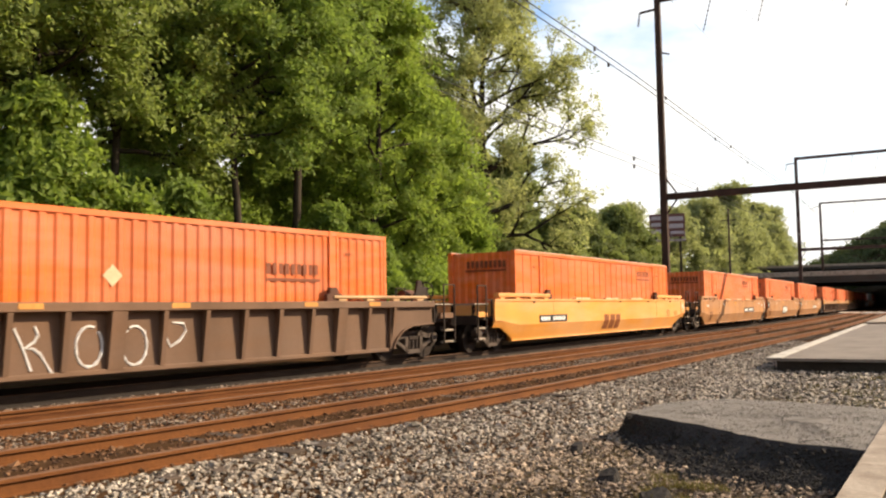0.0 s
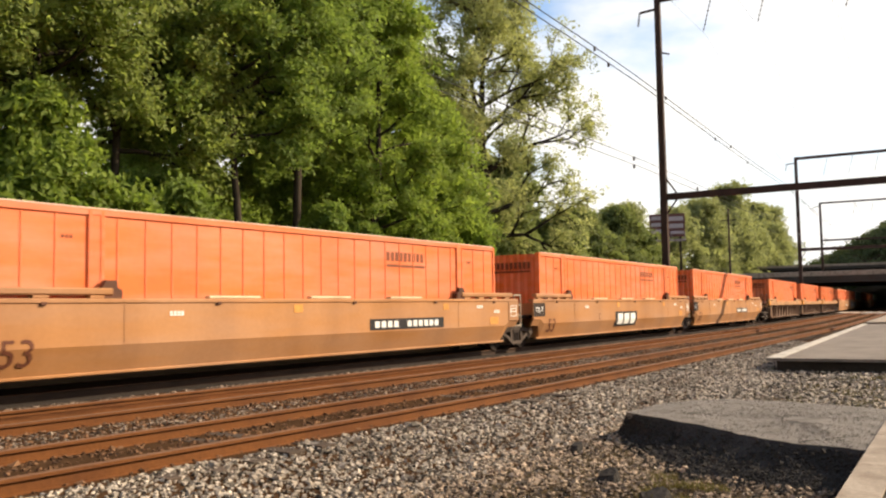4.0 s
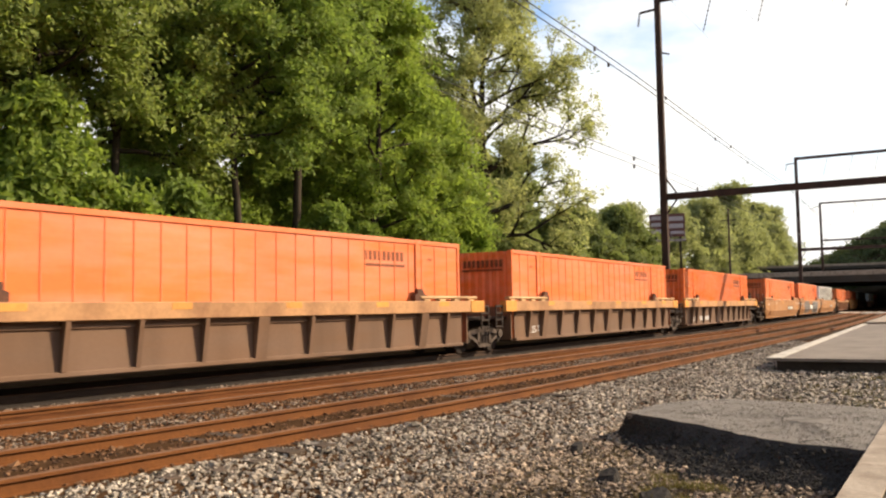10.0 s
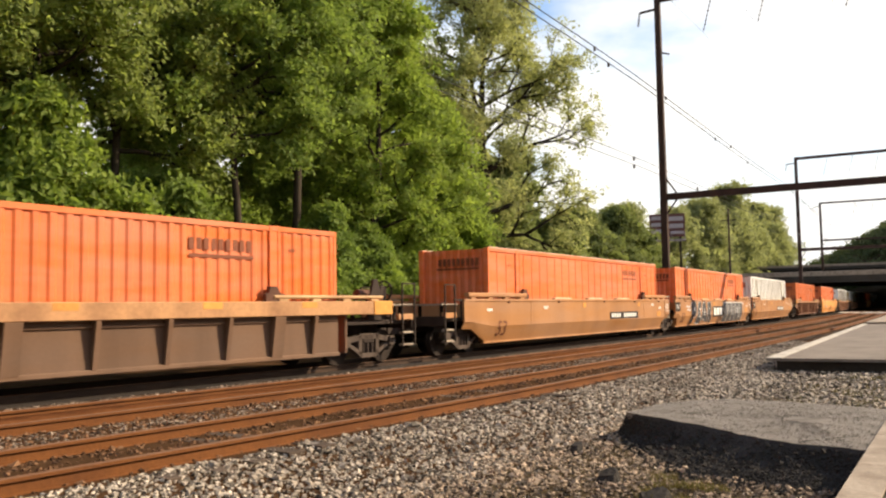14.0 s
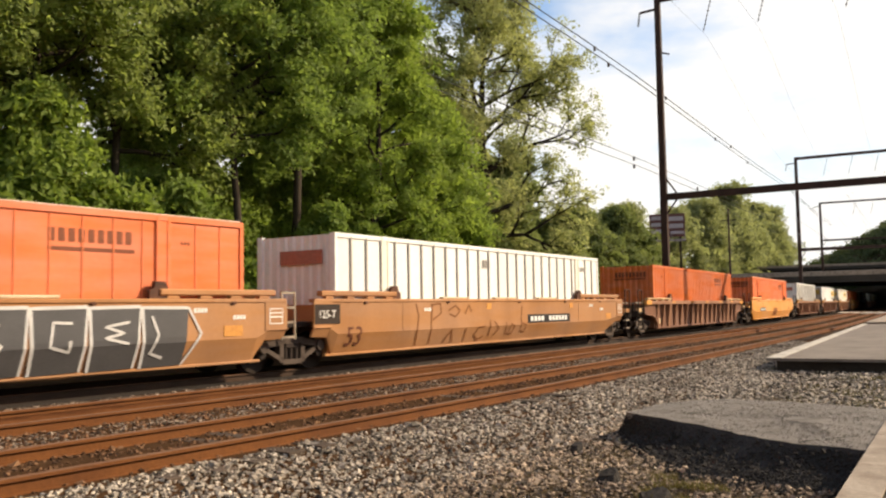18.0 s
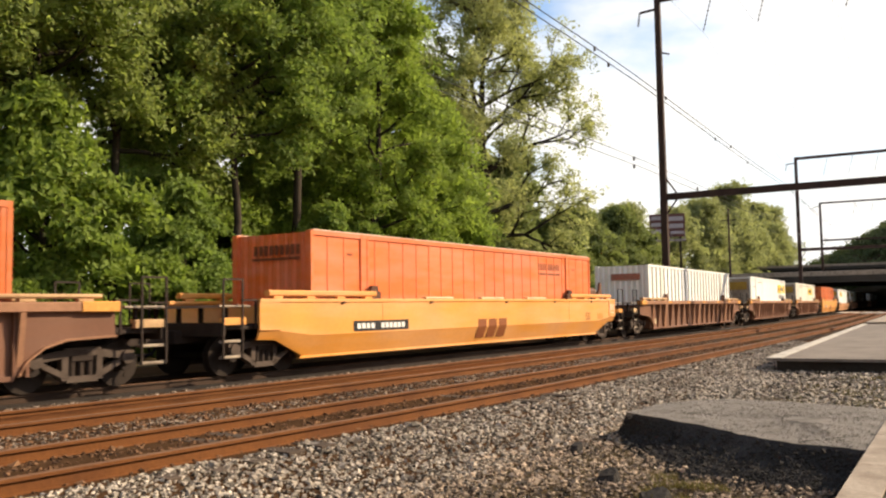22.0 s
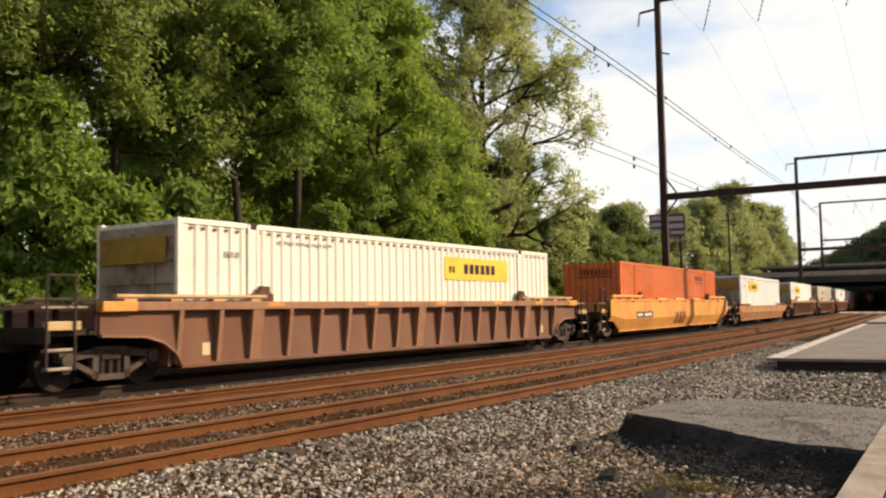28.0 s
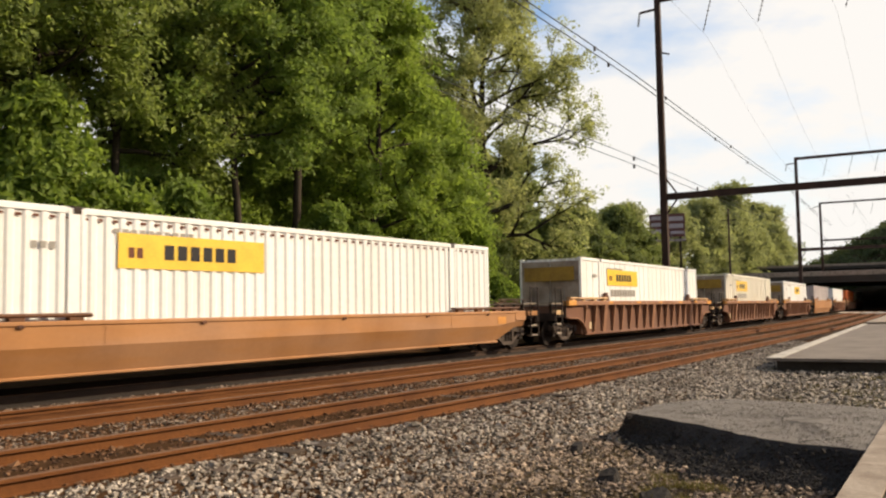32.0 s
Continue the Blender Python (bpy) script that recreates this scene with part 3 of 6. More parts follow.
def on_top(a, b, z):
    """A place on the asphalt top: a round the rim, b from its middle to the rim."""
    p = on_slope(a, 0.0, z)
    return Vector((10.7 + (p.x - 10.7) * b, 2.6 + (p.y - 2.6) * b, z))


stones("asphalt_grit", 6000, (0.12, 0.99), (0, 95), 0.006, lambda a, b: -0.018, ASPHALT, "loose grit on the worn asphalt", 12, on_top)
kerb = thing("platform_kerb", "pale worn concrete kerb of the platform", "kerb", kind="structure")
k0, k1 = Vector((11.6, 1.86, 0)), Vector((-14.3, -0.45, 0))
d = (k1 - k0).normalized()
w = Vector((-d.y, d.x, 0))
n_blocks = 14
for i in range(n_blocks):
    p0, p1 = k0.lerp(k1, i / n_blocks) + d * 0.006, k0.lerp(k1, (i + 1) / n_blocks) - d * 0.006
    q = [p0, p1, p1 + w * 0.27, p0 + w * 0.27]
    part("kerb_block", Mesh().hexa([(p.x, p.y, -0.5) for p in q], [(p.x, p.y, 0.0) for p in q]), CONCRETE_PALE, kerb)

q = [k0 + w * 0.29 + d * 0.3, k1 + w * 0.29, k1 + w * 7, k0 + w * 7 + d * 0.3]
lone("platform_floor", Mesh().hexa([(p.x, p.y, -0.5) for p in q], [(p.x, p.y, -0.012) for p in q]), ASPHALT, "worn asphalt platform behind its concrete kerb", "platform", "structure")

# ---- catenary portals ----


def truss_pole(parent, s, o, z_top, w0, w1):
    """A riveted column: four corner angles, lacing on two faces."""
    base, m = P(s, o, -0.6), Mesh()
    h = heading(s)
    rot = pose(0, 0, 0, 0, 0, h)
    col = part("column", Mesh().hexa([(-w0 / 2, -w0 / 2, 0), (w0 / 2, -w0 / 2, 0), (w0 / 2, w0 / 2, 0), (-w0 / 2, w0 / 2, 0)], [(-w1 / 2, -w1 / 2, z_top + 0.6), (w1 / 2, -w1 / 2, z_top + 0.6), (w1 / 2, w1 / 2, z_top + 0.6), (-w1 / 2, w1 / 2, z_top + 0.6)]), POLE, parent)
    col.matrix_basis = Matrix.Translation(base) @ rot
    z = 0.6
    while z < z_top:
        h = 0.5 * (w0 + (w1 - w0) * z / z_top)
        m.beam((-h, -h, z), (h, -h, z + 0.5), 0.05, 0.02, (0, 1, 0))
        z += 0.5
    br = part("lacing", m, POLE, parent)
    br.matrix_basis = Matrix.Translation(base) @ rot
    return col


def insulator_string(parent, p, q, r=0.10, n=7):
    m = Mesh().tube([p, q], [0.025, 0.025], 6)
    p, q = Vector(p), Vector(q)
    for i in range(n):
        c = p.lerp(q, (i + 0.5) / n)
        dd = (q - p).normalized() * 0.03
        m.tube([c - dd, c + dd], [r, r * 0.6], 8)
    return part("insulator", m, INSUL, parent)


def portal(s, o, z_low, z_top, o_end, w, label, hangers, low_h=0.45, top_h=0.4):
    """Two columns, two cross beams, knee braces, and the leaning insulator strings under the upper beam."""
    th = thing("catenary_portal", label, "catenary mast", group="catenary portals")
    truss_pole(th, s, o, z_top, w * 1.1, w * 0.85)
    truss_pole(th, s, o_end, z_top, w * 1.1, w * 0.85)
    part("lower_beam", Mesh().beam(P(s, o + 0.2, z_low), P(s, o_end - 0.2, z_low), 0.35, low_h), POLE, th)
    part("upper_beam", Mesh().beam(P(s, o + 0.2, z_top), P(s, o_end - 0.2, z_top), 0.3, top_h), POLE, th)
    part("knee_brace", Mesh().beam(P(s, o, z_low - 1.5), P(s, o - 1.0, z_low - 0.1), 0.1, 0.1), POLE, th)
    part("knee_brace", Mesh().beam(P(s, o, z_low + 1.6), P(s, o - 1.0, z_low + 0.1), 0.1, 0.1), POLE, th)
    for oo in hangers:
        insulator_string(th, P(s, oo - 0.7, z_top - 0.1), P(s - 0.1, oo, z_top - 2.9), 0.075, 9)
    arm = part("crossarm", Mesh().beam(P(s, o + 1.3, z_top - 0.75), P(s, o - 0.2, z_top - 0.65), 0.12, 0.14), POLE, th)
    insulator_string(arm, P(s, o + 1.3, z_top - 0.75), P(s, o + 1.45, z_top - 1.75), 0.1, 6)
    part("bracket", Mesh().beam(P(s, o, z_top - 3.85), P(s, o - 0.75, z_top - 4.1), 0.08, 0.1), POLE, th)
    return th


portal(59.3, 5.36, 9.0, 23.3, -18.2, 0.44, "tall rusted steel catenary mast with a heavy cross beam", (2.16, -1.47, -6.9))
portal(136.9, 5.4, 9.3, 23.0, -18.2, 0.5, "rusted steel catenary portal with two cross beams", (1.7, -1.7, -5.1))
portal(200.4, 8.0, 14.75, 22.8, -14, 0.5, "far steel catenary portal before the road bridge", (1.7, -1.7, -5.1), 0.35, 0.35)
th = thing("utility_pole", "thin dark utility pole before the far trees", "pole")
part("column", Mesh().tube([P(118, 12, -0.4), P(118, 12, 14.2)], [0.16, 0.12], 8), POLE, th)
part("crossarm", Mesh().beam(P(118, 11, 12.6), P(118, 13, 12.6), 0.12, 0.12), POLE, th)


def wire(name, pts, r, label, beads=()):
    th = thing(name, label, "overhead wire", group="overhead wires")
    part("strand", Mesh().tube(pts, [r] * len(pts), 5), WIRE, th)
    for p in beads:
        part("spacer", Mesh().tube([p - Vector((0, 0, 0.16)), p + Vector((0, 0, 0.12))], [0.09, 0.09], 7), INSUL, th)


def sagging(s0, s1, o, z0, z1, sag, n=14):
    return [P(s0 + (s1 - s0) * i / n, o, z0 + (z1 - z0) * i / n - sag * 4 * (i / n) * (1 - i / n)) for i in range(n + 1)]


for dz, oo in ((0.0, 7.0), (0.62, 7.2)):
    zz = 17.2 + dz
    wire("feeder_wire", sagging(-30, 59, oo, zz + 0.6, zz + 0.3, 0.35) + sagging(59, 137, oo, zz + 0.3, zz + 1.75, 0.3)[1:] + sagging(137, 215, oo, zz + 1.75, zz + 1.9, 0.4)[1:], 0.035,
         "dark feeder cable with spacers high over the line", [P(s, oo, zz + 0.1 + 0.012 * (s - 50)) for s in ((51.0, 67.8, 95.0) if dz else (53.0, 85.8, 104.0))])
for dz in (0.0, 0.55):
    wire("feeder_wire", sagging(30, 60, 7, 11.0 + dz, 11.35 + dz, 0.1) + sagging(60, 137, 7, 11.35 + dz, 13.0 + dz, 0.2)[1:], 0.022, "thin cable low beside the mast", [P(s, 7, 11.2 + dz) for s in (57.9, 77.0)])
for o in (2.0, -1.5, -6.4):
    spans = [(-20, 59.3), (59.3, 136.9), (136.9, 215)]
    pts = []
    for s0, s1 in spans:
        pts += sagging(s0, s1, o, 20.4, 20.1 if s1 < 200 else 20, 0.8 if s1 < 60 else 4.0, 16)[(1 if pts else 0):]
    wire("messenger_wire", pts, 0.006, "sagging messenger wire of the overhead line")
    wire("contact_wire", [P(s, o, 8.2) for s in np.arange(59.3, 216, 8)], 0.007, "level contact wire over a track")

# ---- road bridge ----
br = thing("road_bridge", "dark concrete road bridge across the line with a pale parapet", "bridge", kind="structure")


def across_box(s0, s1, o0, o1, z0, z1):
    q0 = [P(s0, o0), P(s1, o0), P(s1, o1), P(s0, o1)]
    return Mesh().hexa([(p.x, p.y, z0) for p in q0], [(p.x, p.y, z1) for p in q0])


# Deck made deep to shade the cars that pass beneath.
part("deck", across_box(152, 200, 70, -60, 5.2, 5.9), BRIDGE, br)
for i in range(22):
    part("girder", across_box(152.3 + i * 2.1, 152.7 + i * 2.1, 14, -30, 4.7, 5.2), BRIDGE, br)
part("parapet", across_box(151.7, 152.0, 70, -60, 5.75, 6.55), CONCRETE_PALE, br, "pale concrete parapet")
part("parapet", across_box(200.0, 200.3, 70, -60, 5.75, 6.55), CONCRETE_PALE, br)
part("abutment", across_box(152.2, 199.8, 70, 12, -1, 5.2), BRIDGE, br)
# Unseen abutment on the platform side, added to block the sun.
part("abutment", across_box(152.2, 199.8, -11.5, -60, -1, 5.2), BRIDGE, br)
# Deck and walls run back to the hill to keep the far opening dark.
twin = thing("road_bridge", "second dark road bridge just beyond the first", "bridge", kind="structure")
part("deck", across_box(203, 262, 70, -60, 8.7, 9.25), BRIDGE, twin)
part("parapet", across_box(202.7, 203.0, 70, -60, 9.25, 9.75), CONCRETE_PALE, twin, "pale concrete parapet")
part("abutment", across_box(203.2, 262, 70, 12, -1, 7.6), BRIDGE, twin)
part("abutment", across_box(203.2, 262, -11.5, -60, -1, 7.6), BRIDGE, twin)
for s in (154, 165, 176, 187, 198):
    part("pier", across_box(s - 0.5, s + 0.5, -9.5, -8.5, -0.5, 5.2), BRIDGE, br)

# ---- sign gantry behind the mast ----
sg = thing("billboard", "weathered billboard with a walkway on steel posts among the trees", "billboard")
bb = P(117.0, 20.0, 0.0)
bb_turn = pose(0, 0, 0, 0, 0, math.degrees(math.atan2(bb.y, bb.x)) - 90 - 4)


def board(name, x0, x1, y0, y1, z0, z1, mat, parent, label=""):
    ob = part(name, Mesh().soft(x0, x1, y0, y1, z0, z1, 0.02), mat, parent, label)
    if parent is sg:
        ob.matrix_basis = Matrix.Translation(bb) @ bb_turn
    return ob


panel = board("panel", -2.3, 2.4, 0.0, 0.3, 10.75, 13.9, SIGN_RED, sg, "faded dark red panel")
for x0, x1, z0, z1 in ((-2.1, -0.5, 13.1, 13.6), (-2.1, -0.2, 12.2, 12.7), (-2.1, -0.6, 11.3, 11.8), (0.2, 2.2, 12.9, 13.5), (0.2, 2.2, 11.9, 12.5), (0.5, 2.2, 11.1, 11.5)):
    board("lettering_bar", x0, x1, -0.05, 0.0, z0, z1, SIGN_GREY, panel)
board("walkway", -3.0, 2.5, -0.9, 0.0, 10.1, 10.3, SIGN_GREY, sg)
for x in (-3.0, -1.2, 0.6, 2.4):
    board("rail_post", x - 0.03, x + 0.03, -0.9, -0.84, 10.3, 11.2, SIGN_GREY, sg)
board("handrail", -3.0, 2.5, -0.9, -0.84, 11.15, 11.22, SIGN_GREY, sg)
for x in (-1.5, 0.1, 1.7):
    board("post", x - 0.15, x + 0.15, 0.35, 0.65, 0.0, 13.6, GRIME, sg)
board("lamp_box", -3.6, -2.7, -0.6, 0.0, 8.7, 10.0, SIGN_GREY, sg)

# ---- trees ----


def leaf_cloud(rng, centres, radii, per, size, flat=0.45, outward=None):
    """Leaf quads in drooping sprays: each clump is a flattened pad that hangs at its outer rim."""
    n = len(centres) * per
    cc = np.asarray(centres, float)
    out = np.asarray(outward, float) if outward is not None else rng.normal(size=(len(cc), 2))
    out = out / np.maximum(np.linalg.norm(out, axis=1, keepdims=True), 1e-6)
    tip = rng.normal(0, 0.28, (len(cc), 2))
    c, e, k = np.repeat(cc, per, 0), np.repeat(out, per, 0), np.repeat(tip, per, 0)
    r = np.repeat(np.asarray(radii, float), per)
    d = rng.normal(size=(n, 3))
    d /= np.linalg.norm(d, axis=1, keepdims=True)
    d *= rng.random(n)[:, None] ** 0.4
    along, side, lift = d[:, 0] * 1.25, d[:, 1], d[:, 2] * flat
    lift = lift - 0.22 * np.maximum(along + 0.4, 0) ** 2 - 0.12 * side ** 2 + k[:, 0] * along + k[:, 1] * side
    pos = c + np.stack([(e[:, 0] * along - e[:, 1] * side) * r, (e[:, 1] * along + e[:, 0] * side) * r, lift * r], 1)
    nrm = rng.normal(size=(n, 3)) * 0.55 + np.stack([e[:, 0] * 0.55, e[:, 1] * 0.55, np.full(n, 0.55)], 1)
    nrm /= np.linalg.norm(nrm, axis=1, keepdims=True)
    t = np.cross(nrm, rng.normal(size=(n, 3)))
    t /= np.linalg.norm(t, axis=1, keepdims=True)
    b = np.cross(nrm, t)
    L = size * np.exp(rng.normal(0, 0.3, n))
    t, b = t * L[:, None], b * (L * 0.6)[:, None]
    droop = nrm * (L * 0.18)[:, None]
    v = np.stack([pos - t - droop, pos - b * 0.9, pos + t - droop, pos + b * 0.9], 1).reshape(-1, 3)
    f = np.arange(n * 4).reshape(-1, 4)
    return v, f


def branch(mm, rr, p, d, ln, r, level, ends, bend, kids):
    """One wandering branch and its forks; the twig ends carry the leaves."""
    pts = [p]
    for j in range(3):
        d = (d + Vector((rr.uniform(-bend, bend), rr.uniform(-bend, bend), rr.uniform(-bend, bend) * 0.7))).normalized()
        pts.append(pts[-1] + d * (ln / 3))
    mm.tube(pts, [r, r * 0.86, r * 0.7, r * 0.5 if level else r * 0.2], 6 if level > 1 else 4)
    if level <= 1:
        ends.append((pts[3], d, 1.0 if level == 0 else 0.85))
        ends.append((pts[1], d, 0.8))
    if level == 0:
        return
    turn = rr.uniform(0, 6.28)
    for i in range(kids):
        w = turn + i * 6.28 / kids + rr.uniform(-0.5, 0.5)
        side = d.orthogonal().normalized()
        side = Matrix.Rotation(w, 3, d) @ side
        spread_out = rr.uniform(0.45, 0.95)
        nd = (d + side * spread_out + Vector((0, 0, 0.12))).normalized()
        at = pts[3] if i < 2 else pts[2]
        branch(mm, rr, at, nd, ln * rr.uniform(0.58, 0.8), r * 0.55, level - 1, ends, bend, kids)


def make_tree(label, m, height, spread, crown_base, leaf_mat, seed, limbs=16, per=120, size=0.13, clump_r=0.95, trunk_r=0.22, top=0.35, levels=2, kids=3, lean=0.0, extra=0.5, flat=0.45, scatter=0.9):
    """Tapered trunk, forking limbs, and sprays of small leaves on the twig ends."""
    rng = np.random.default_rng(seed)
    rr = random.Random(seed)
    th = thing("tree", label, "tree", m, "trees beside the line")
    pts = [Vector((0, 0, -0.5))]
    for i in range(1, 9):
        u = i / 8
        pts.append(Vector((lean * u * height * 0.3 + rr.uniform(-0.2, 0.2), rr.uniform(-0.2, 0.2), height * 0.92 * u)))
    part("trunk", with_mat(Mesh().tube(pts, [trunk_r * (1.3 if i == 0 else 1 - 0.88 * i / 8) for i in range(9)], 9).done("trunk", True), BARK), None, th)
    ends = []
    for i in range(limbs):
        f = (i + rr.uniform(-0.3, 0.3)) / limbs
        f = min(max(f, 0.0), 0.99)
        u = crown_base + (0.98 - crown_base) * f
        k = min(int(u * 8), 7)
        p = pts[k].lerp(pts[k + 1], u * 8 - k)
        w = i * 2.4 + rr.uniform(-0.45, 0.45)
        prof = (0.72 + 0.28 * math.sin(math.pi * min(1, f * 1.5))) * (1 - (1 - top) * max(0, f - 0.35) / 0.65)
        reach = spread * prof * rr.uniform(0.8, 1.15)
        rise = 0.12 + 0.95 * f + rr.uniform(-0.1, 0.15)
        d = Vector((math.cos(w), math.sin(w), rise)).normalized()
        mm = Mesh()
        branch(mm, rr, p, d, reach * 0.5, trunk_r * (0.5 - 0.32 * f), levels, ends, 0.22, kids)
        part("limb", with_mat(mm.done("limb", True), BARK), None, th)
    centres, radii, outs = [], [], []
    for p, d, q in ends:
        for k in range(2 if rr.random() < extra else 1):
            c = p + (Vector((rr.uniform(-1, 1), rr.uniform(-1, 1), rr.uniform(-0.6, 0.6))) * clump_r * scatter if k else Vector((0, 0, 0)))
            centres.append(tuple(c))
            radii.append(clump_r * q * rr.uniform(0.6, 1.15))
            outs.append((d.x + 0.6 * (c.x - pts[4].x) / spread, d.y + 0.6 * (c.y - pts[4].y) / spread))
    v, f = leaf_cloud(rng, centres, radii, per, size, flat, outs)
    part("crown", with_mat(raw_mesh("crown", v, f), leaf_mat), None, th)
    return th


def stand(s, o, turn=0.0):
    p = P(s, o)
    return Matrix.Translation((p.x, p.y, ground_height(p.x, p.y))) @ pose(0, 0, 0, 0, 0, turn)


make_tree("tall green tree with a bare lower trunk", stand(22.0, 10.5), 20, 4.9, 0.38, LEAF, 11, 36, 66, 0.085, 0.64, 0.19, top=0.75, extra=0.55, flat=0.75)
make_tree("tall green tree with a dark bare trunk", stand(25.9, 11.0, 80), 21, 4.4, 0.36, LEAF, 12, 32, 62, 0.085, 0.62, 0.24, top=0.7, extra=0.5, flat=0.75)
t_c = make_tree("tall dense yellow-green tree leafy down to the ground", stand(32.2, 11.3, 30), 23, 4.5, 0.03, LEAF_LIGHT, 13, 46, 60, 0.09, 0.62, 0.22, top=0.8, extra=0.45, flat=0.8)
t_g1 = make_tree("yellow-green tree sloping down beside the oak", stand(38.6, 12.0, 60), 13.6, 3.6, 0.04, LEAF_LIGHT, 21, 30, 60, 0.09, 0.62, 0.18, top=0.3, extra=0.5, flat=0.8)
copy_thing(t_c, stand(37.5, 15.5, 200))
copy_thing(t_g1, stand(42.5, 12.8, 200) @ Matrix.Scale(0.72, 4))
t_d = make_tree("low spreading green tree with hanging outer branches", stand(13.4, 9.2, 10), 8.3, 3.1, 0.06, LEAF_DEEP, 14, 26, 46, 0.115, 0.52, 0.16, top=0.22, extra=0.4, flat=0.65)
copy_thing(t_d, stand(27.0, 14.5, 60))
copy_thing(t_d, stand(31.5, 15.5, 190))
copy_thing(t_d, stand(23.5, 14.0, 280))
t_e = make_tree("tall dull-green tree with sky gaps in its crown", stand(14.6, 11.4, 50), 19, 4.9, 0.38, LEAF_DARK, 15, 38, 58, 0.085, 0.66, 0.2, top=0.8, extra=0.6, flat=0.7)
copy_thing(t_e, stand(17.6, 11.8, 300))
t_k = make_tree("tall shaded tree in the second row of the wood", stand(27.5, 18.0, 140), 21, 5.4, 0.03, LEAF_DEEP, 24, 34, 44, 0.13, 0.85, 0.26, top=0.65, extra=0.4, flat=0.7)
copy_thing(t_k, stand(33.0, 17.0, 250))
copy_thing(t_k, stand(39.0, 18.5, 10))
copy_thing(t_k, stand(46.0, 20.0, 75))
copy_thing(t_e, stand(10.5, 13.5, 120))
t_y = make_tree("young green sapling tree in front of the trunks", stand(18.3, 9.0, 70), 5.8, 1.9, 0.05, LEAF, 22, 16, 52, 0.085, 0.45, 0.07, top=0.5, extra=0.3, flat=0.7)
copy_thing(t_y, stand(26.0, 9.4, 130))
copy_thing(t_y, stand(29.0, 9.6, 280) @ Matrix.Scale(0.9, 4))
copy_thing(t_y, stand(9.5, 8.6, 20))
make_tree("open olive-leaved oak with dark bare limbs showing", stand(50.2, 15.0), 26.5, 7.4, 0.18, LEAF_OLIVE, 16, 34, 22, 0.092, 0.52, 0.42, top=0.8, levels=3, kids=3, extra=0.9, flat=0.9, scatter=1.5)
copy_thing(t_d, stand(3.5, 9.6, 120))
# Unseen trees added behind and left of the camera to cut skylight on container ends.
for i, (s, o) in enumerate(((-8, -24), (-18, -27), (-30, -24), (-44, -26), (1, 13), (-7, 11), (-16, 12), (-26, 11.5), (-38, 13), (-52, 12))):
    copy_thing((t_c, t_k)[i % 2], stand(s, o, 61 * i))
t_s = make_tree("smaller olive-green tree at the edge of the wood", stand(64.0, 15.5), 8.4, 4.0, 0.06, LEAF_EDGE, 17, 24, 60, 0.12, 0.65, 0.2, top=0.45, extra=0.4, flat=0.75)
copy_thing(t_s, stand(73.0, 16.5, 100) @ Matrix.Scale(1.15, 4))
copy_thing(t_s, stand(85.0, 17.0, 200) @ Matrix.Scale(1.28, 4))
copy_thing(t_s, stand(95.0, 18.0, 290) @ Matrix.Scale(1.1, 4))
copy_thing(t_s, stand(58.0, 17.0, 250))
copy_thing(t_s, stand(47.0, 14.0, 310) @ Matrix.Scale(0.8, 4))
make_tree("mid-sized olive-green tree behind the oak", stand(64.0, 20.5), 14, 6.0, 0.08, LEAF_EDGE, 27, 24, 60, 0.14, 0.8, 0.25, top=0.5, extra=0.5, flat=0.75)
FAR_LABEL = "tall far tree in pale green with haze in its leaf colour"
t_f = make_tree(FAR_LABEL, stand(202.0, 27.0), 28, 8.0, 0.05, LEAF_HAZY, 18, 24, 16, 0.26, 0.9, 0.4, top=0.5, levels=3, extra=0.8, flat=1.0, scatter=2.6)
copy_thing(t_f, stand(242.0, 28.0, 200))
copy_thing(t_f, stand(272.0, 28.5, 90) @ Matrix.Scale(0.98, 4))
t_g = make_tree("far rounded tree in pale green with haze in its leaf colour", stand(168.0, 27.0), 21, 7.5, 0.05, LEAF_HAZY, 20, 22, 16, 0.23, 0.85, 0.3, top=0.55, levels=3, extra=0.8, flat=1.0, scatter=2.6)
copy_thing(t_g, stand(152.0, 28.0, 300) @ Matrix.Scale(0.84, 4))
copy_thing(t_g, stand(184.0, 25.0, 40) @ Matrix.Scale(0.95, 4))
copy_thing(t_g, stand(216.0, 25.0, 140))
copy_thing(t_g, stand(232.0, 24.0, 20))
copy_thing(t_g, stand(136.0, 31.0, 210) @ Matrix.Scale(0.8, 4))
bush = make_tree("low green bush under the trees", stand(21.0, 7.9), 3.0, 1.7, 0.06, LEAF_DEEP, 19, 10, 45, 0.09, 0.42, 0.06)
for i, (s, o) in enumerate(((10, 8), (13, 8), (16.8, 8.2), (24.5, 8.4), (28, 8.2), (32, 8.4), (36, 8.4), (40, 8.6), (45, 8.8), (50, 9), (56, 9.4), (62, 9.6), (70, 10), (80, 10.5))):
    copy_thing(bush, stand(s, o, 47 * i))


def far_wood(name, boxes, count, size, leaf_mat, label, seed):
    """A far wood of clumps over a bank."""
    rng = np.random.default_rng(seed)
    cs, rs = [], []
    for (s0, s1, o0, o1, z_of) in boxes:
        for _ in range(count):
            s, o = rng.uniform(s0, s1), rng.uniform(o0, o1)
            h = z_of(s, o)
            p = P(s, o, h * rng.uniform(0.05, 1.0))
            cs.append(tuple(p))
            rs.append(rng.uniform(1.2, 2.6))
    v, f = leaf_cloud(rng, cs, rs, 60, size)
    lone(name, with_mat(raw_mesh(name, v, f), leaf_mat), None, label, "trees", "stuff")


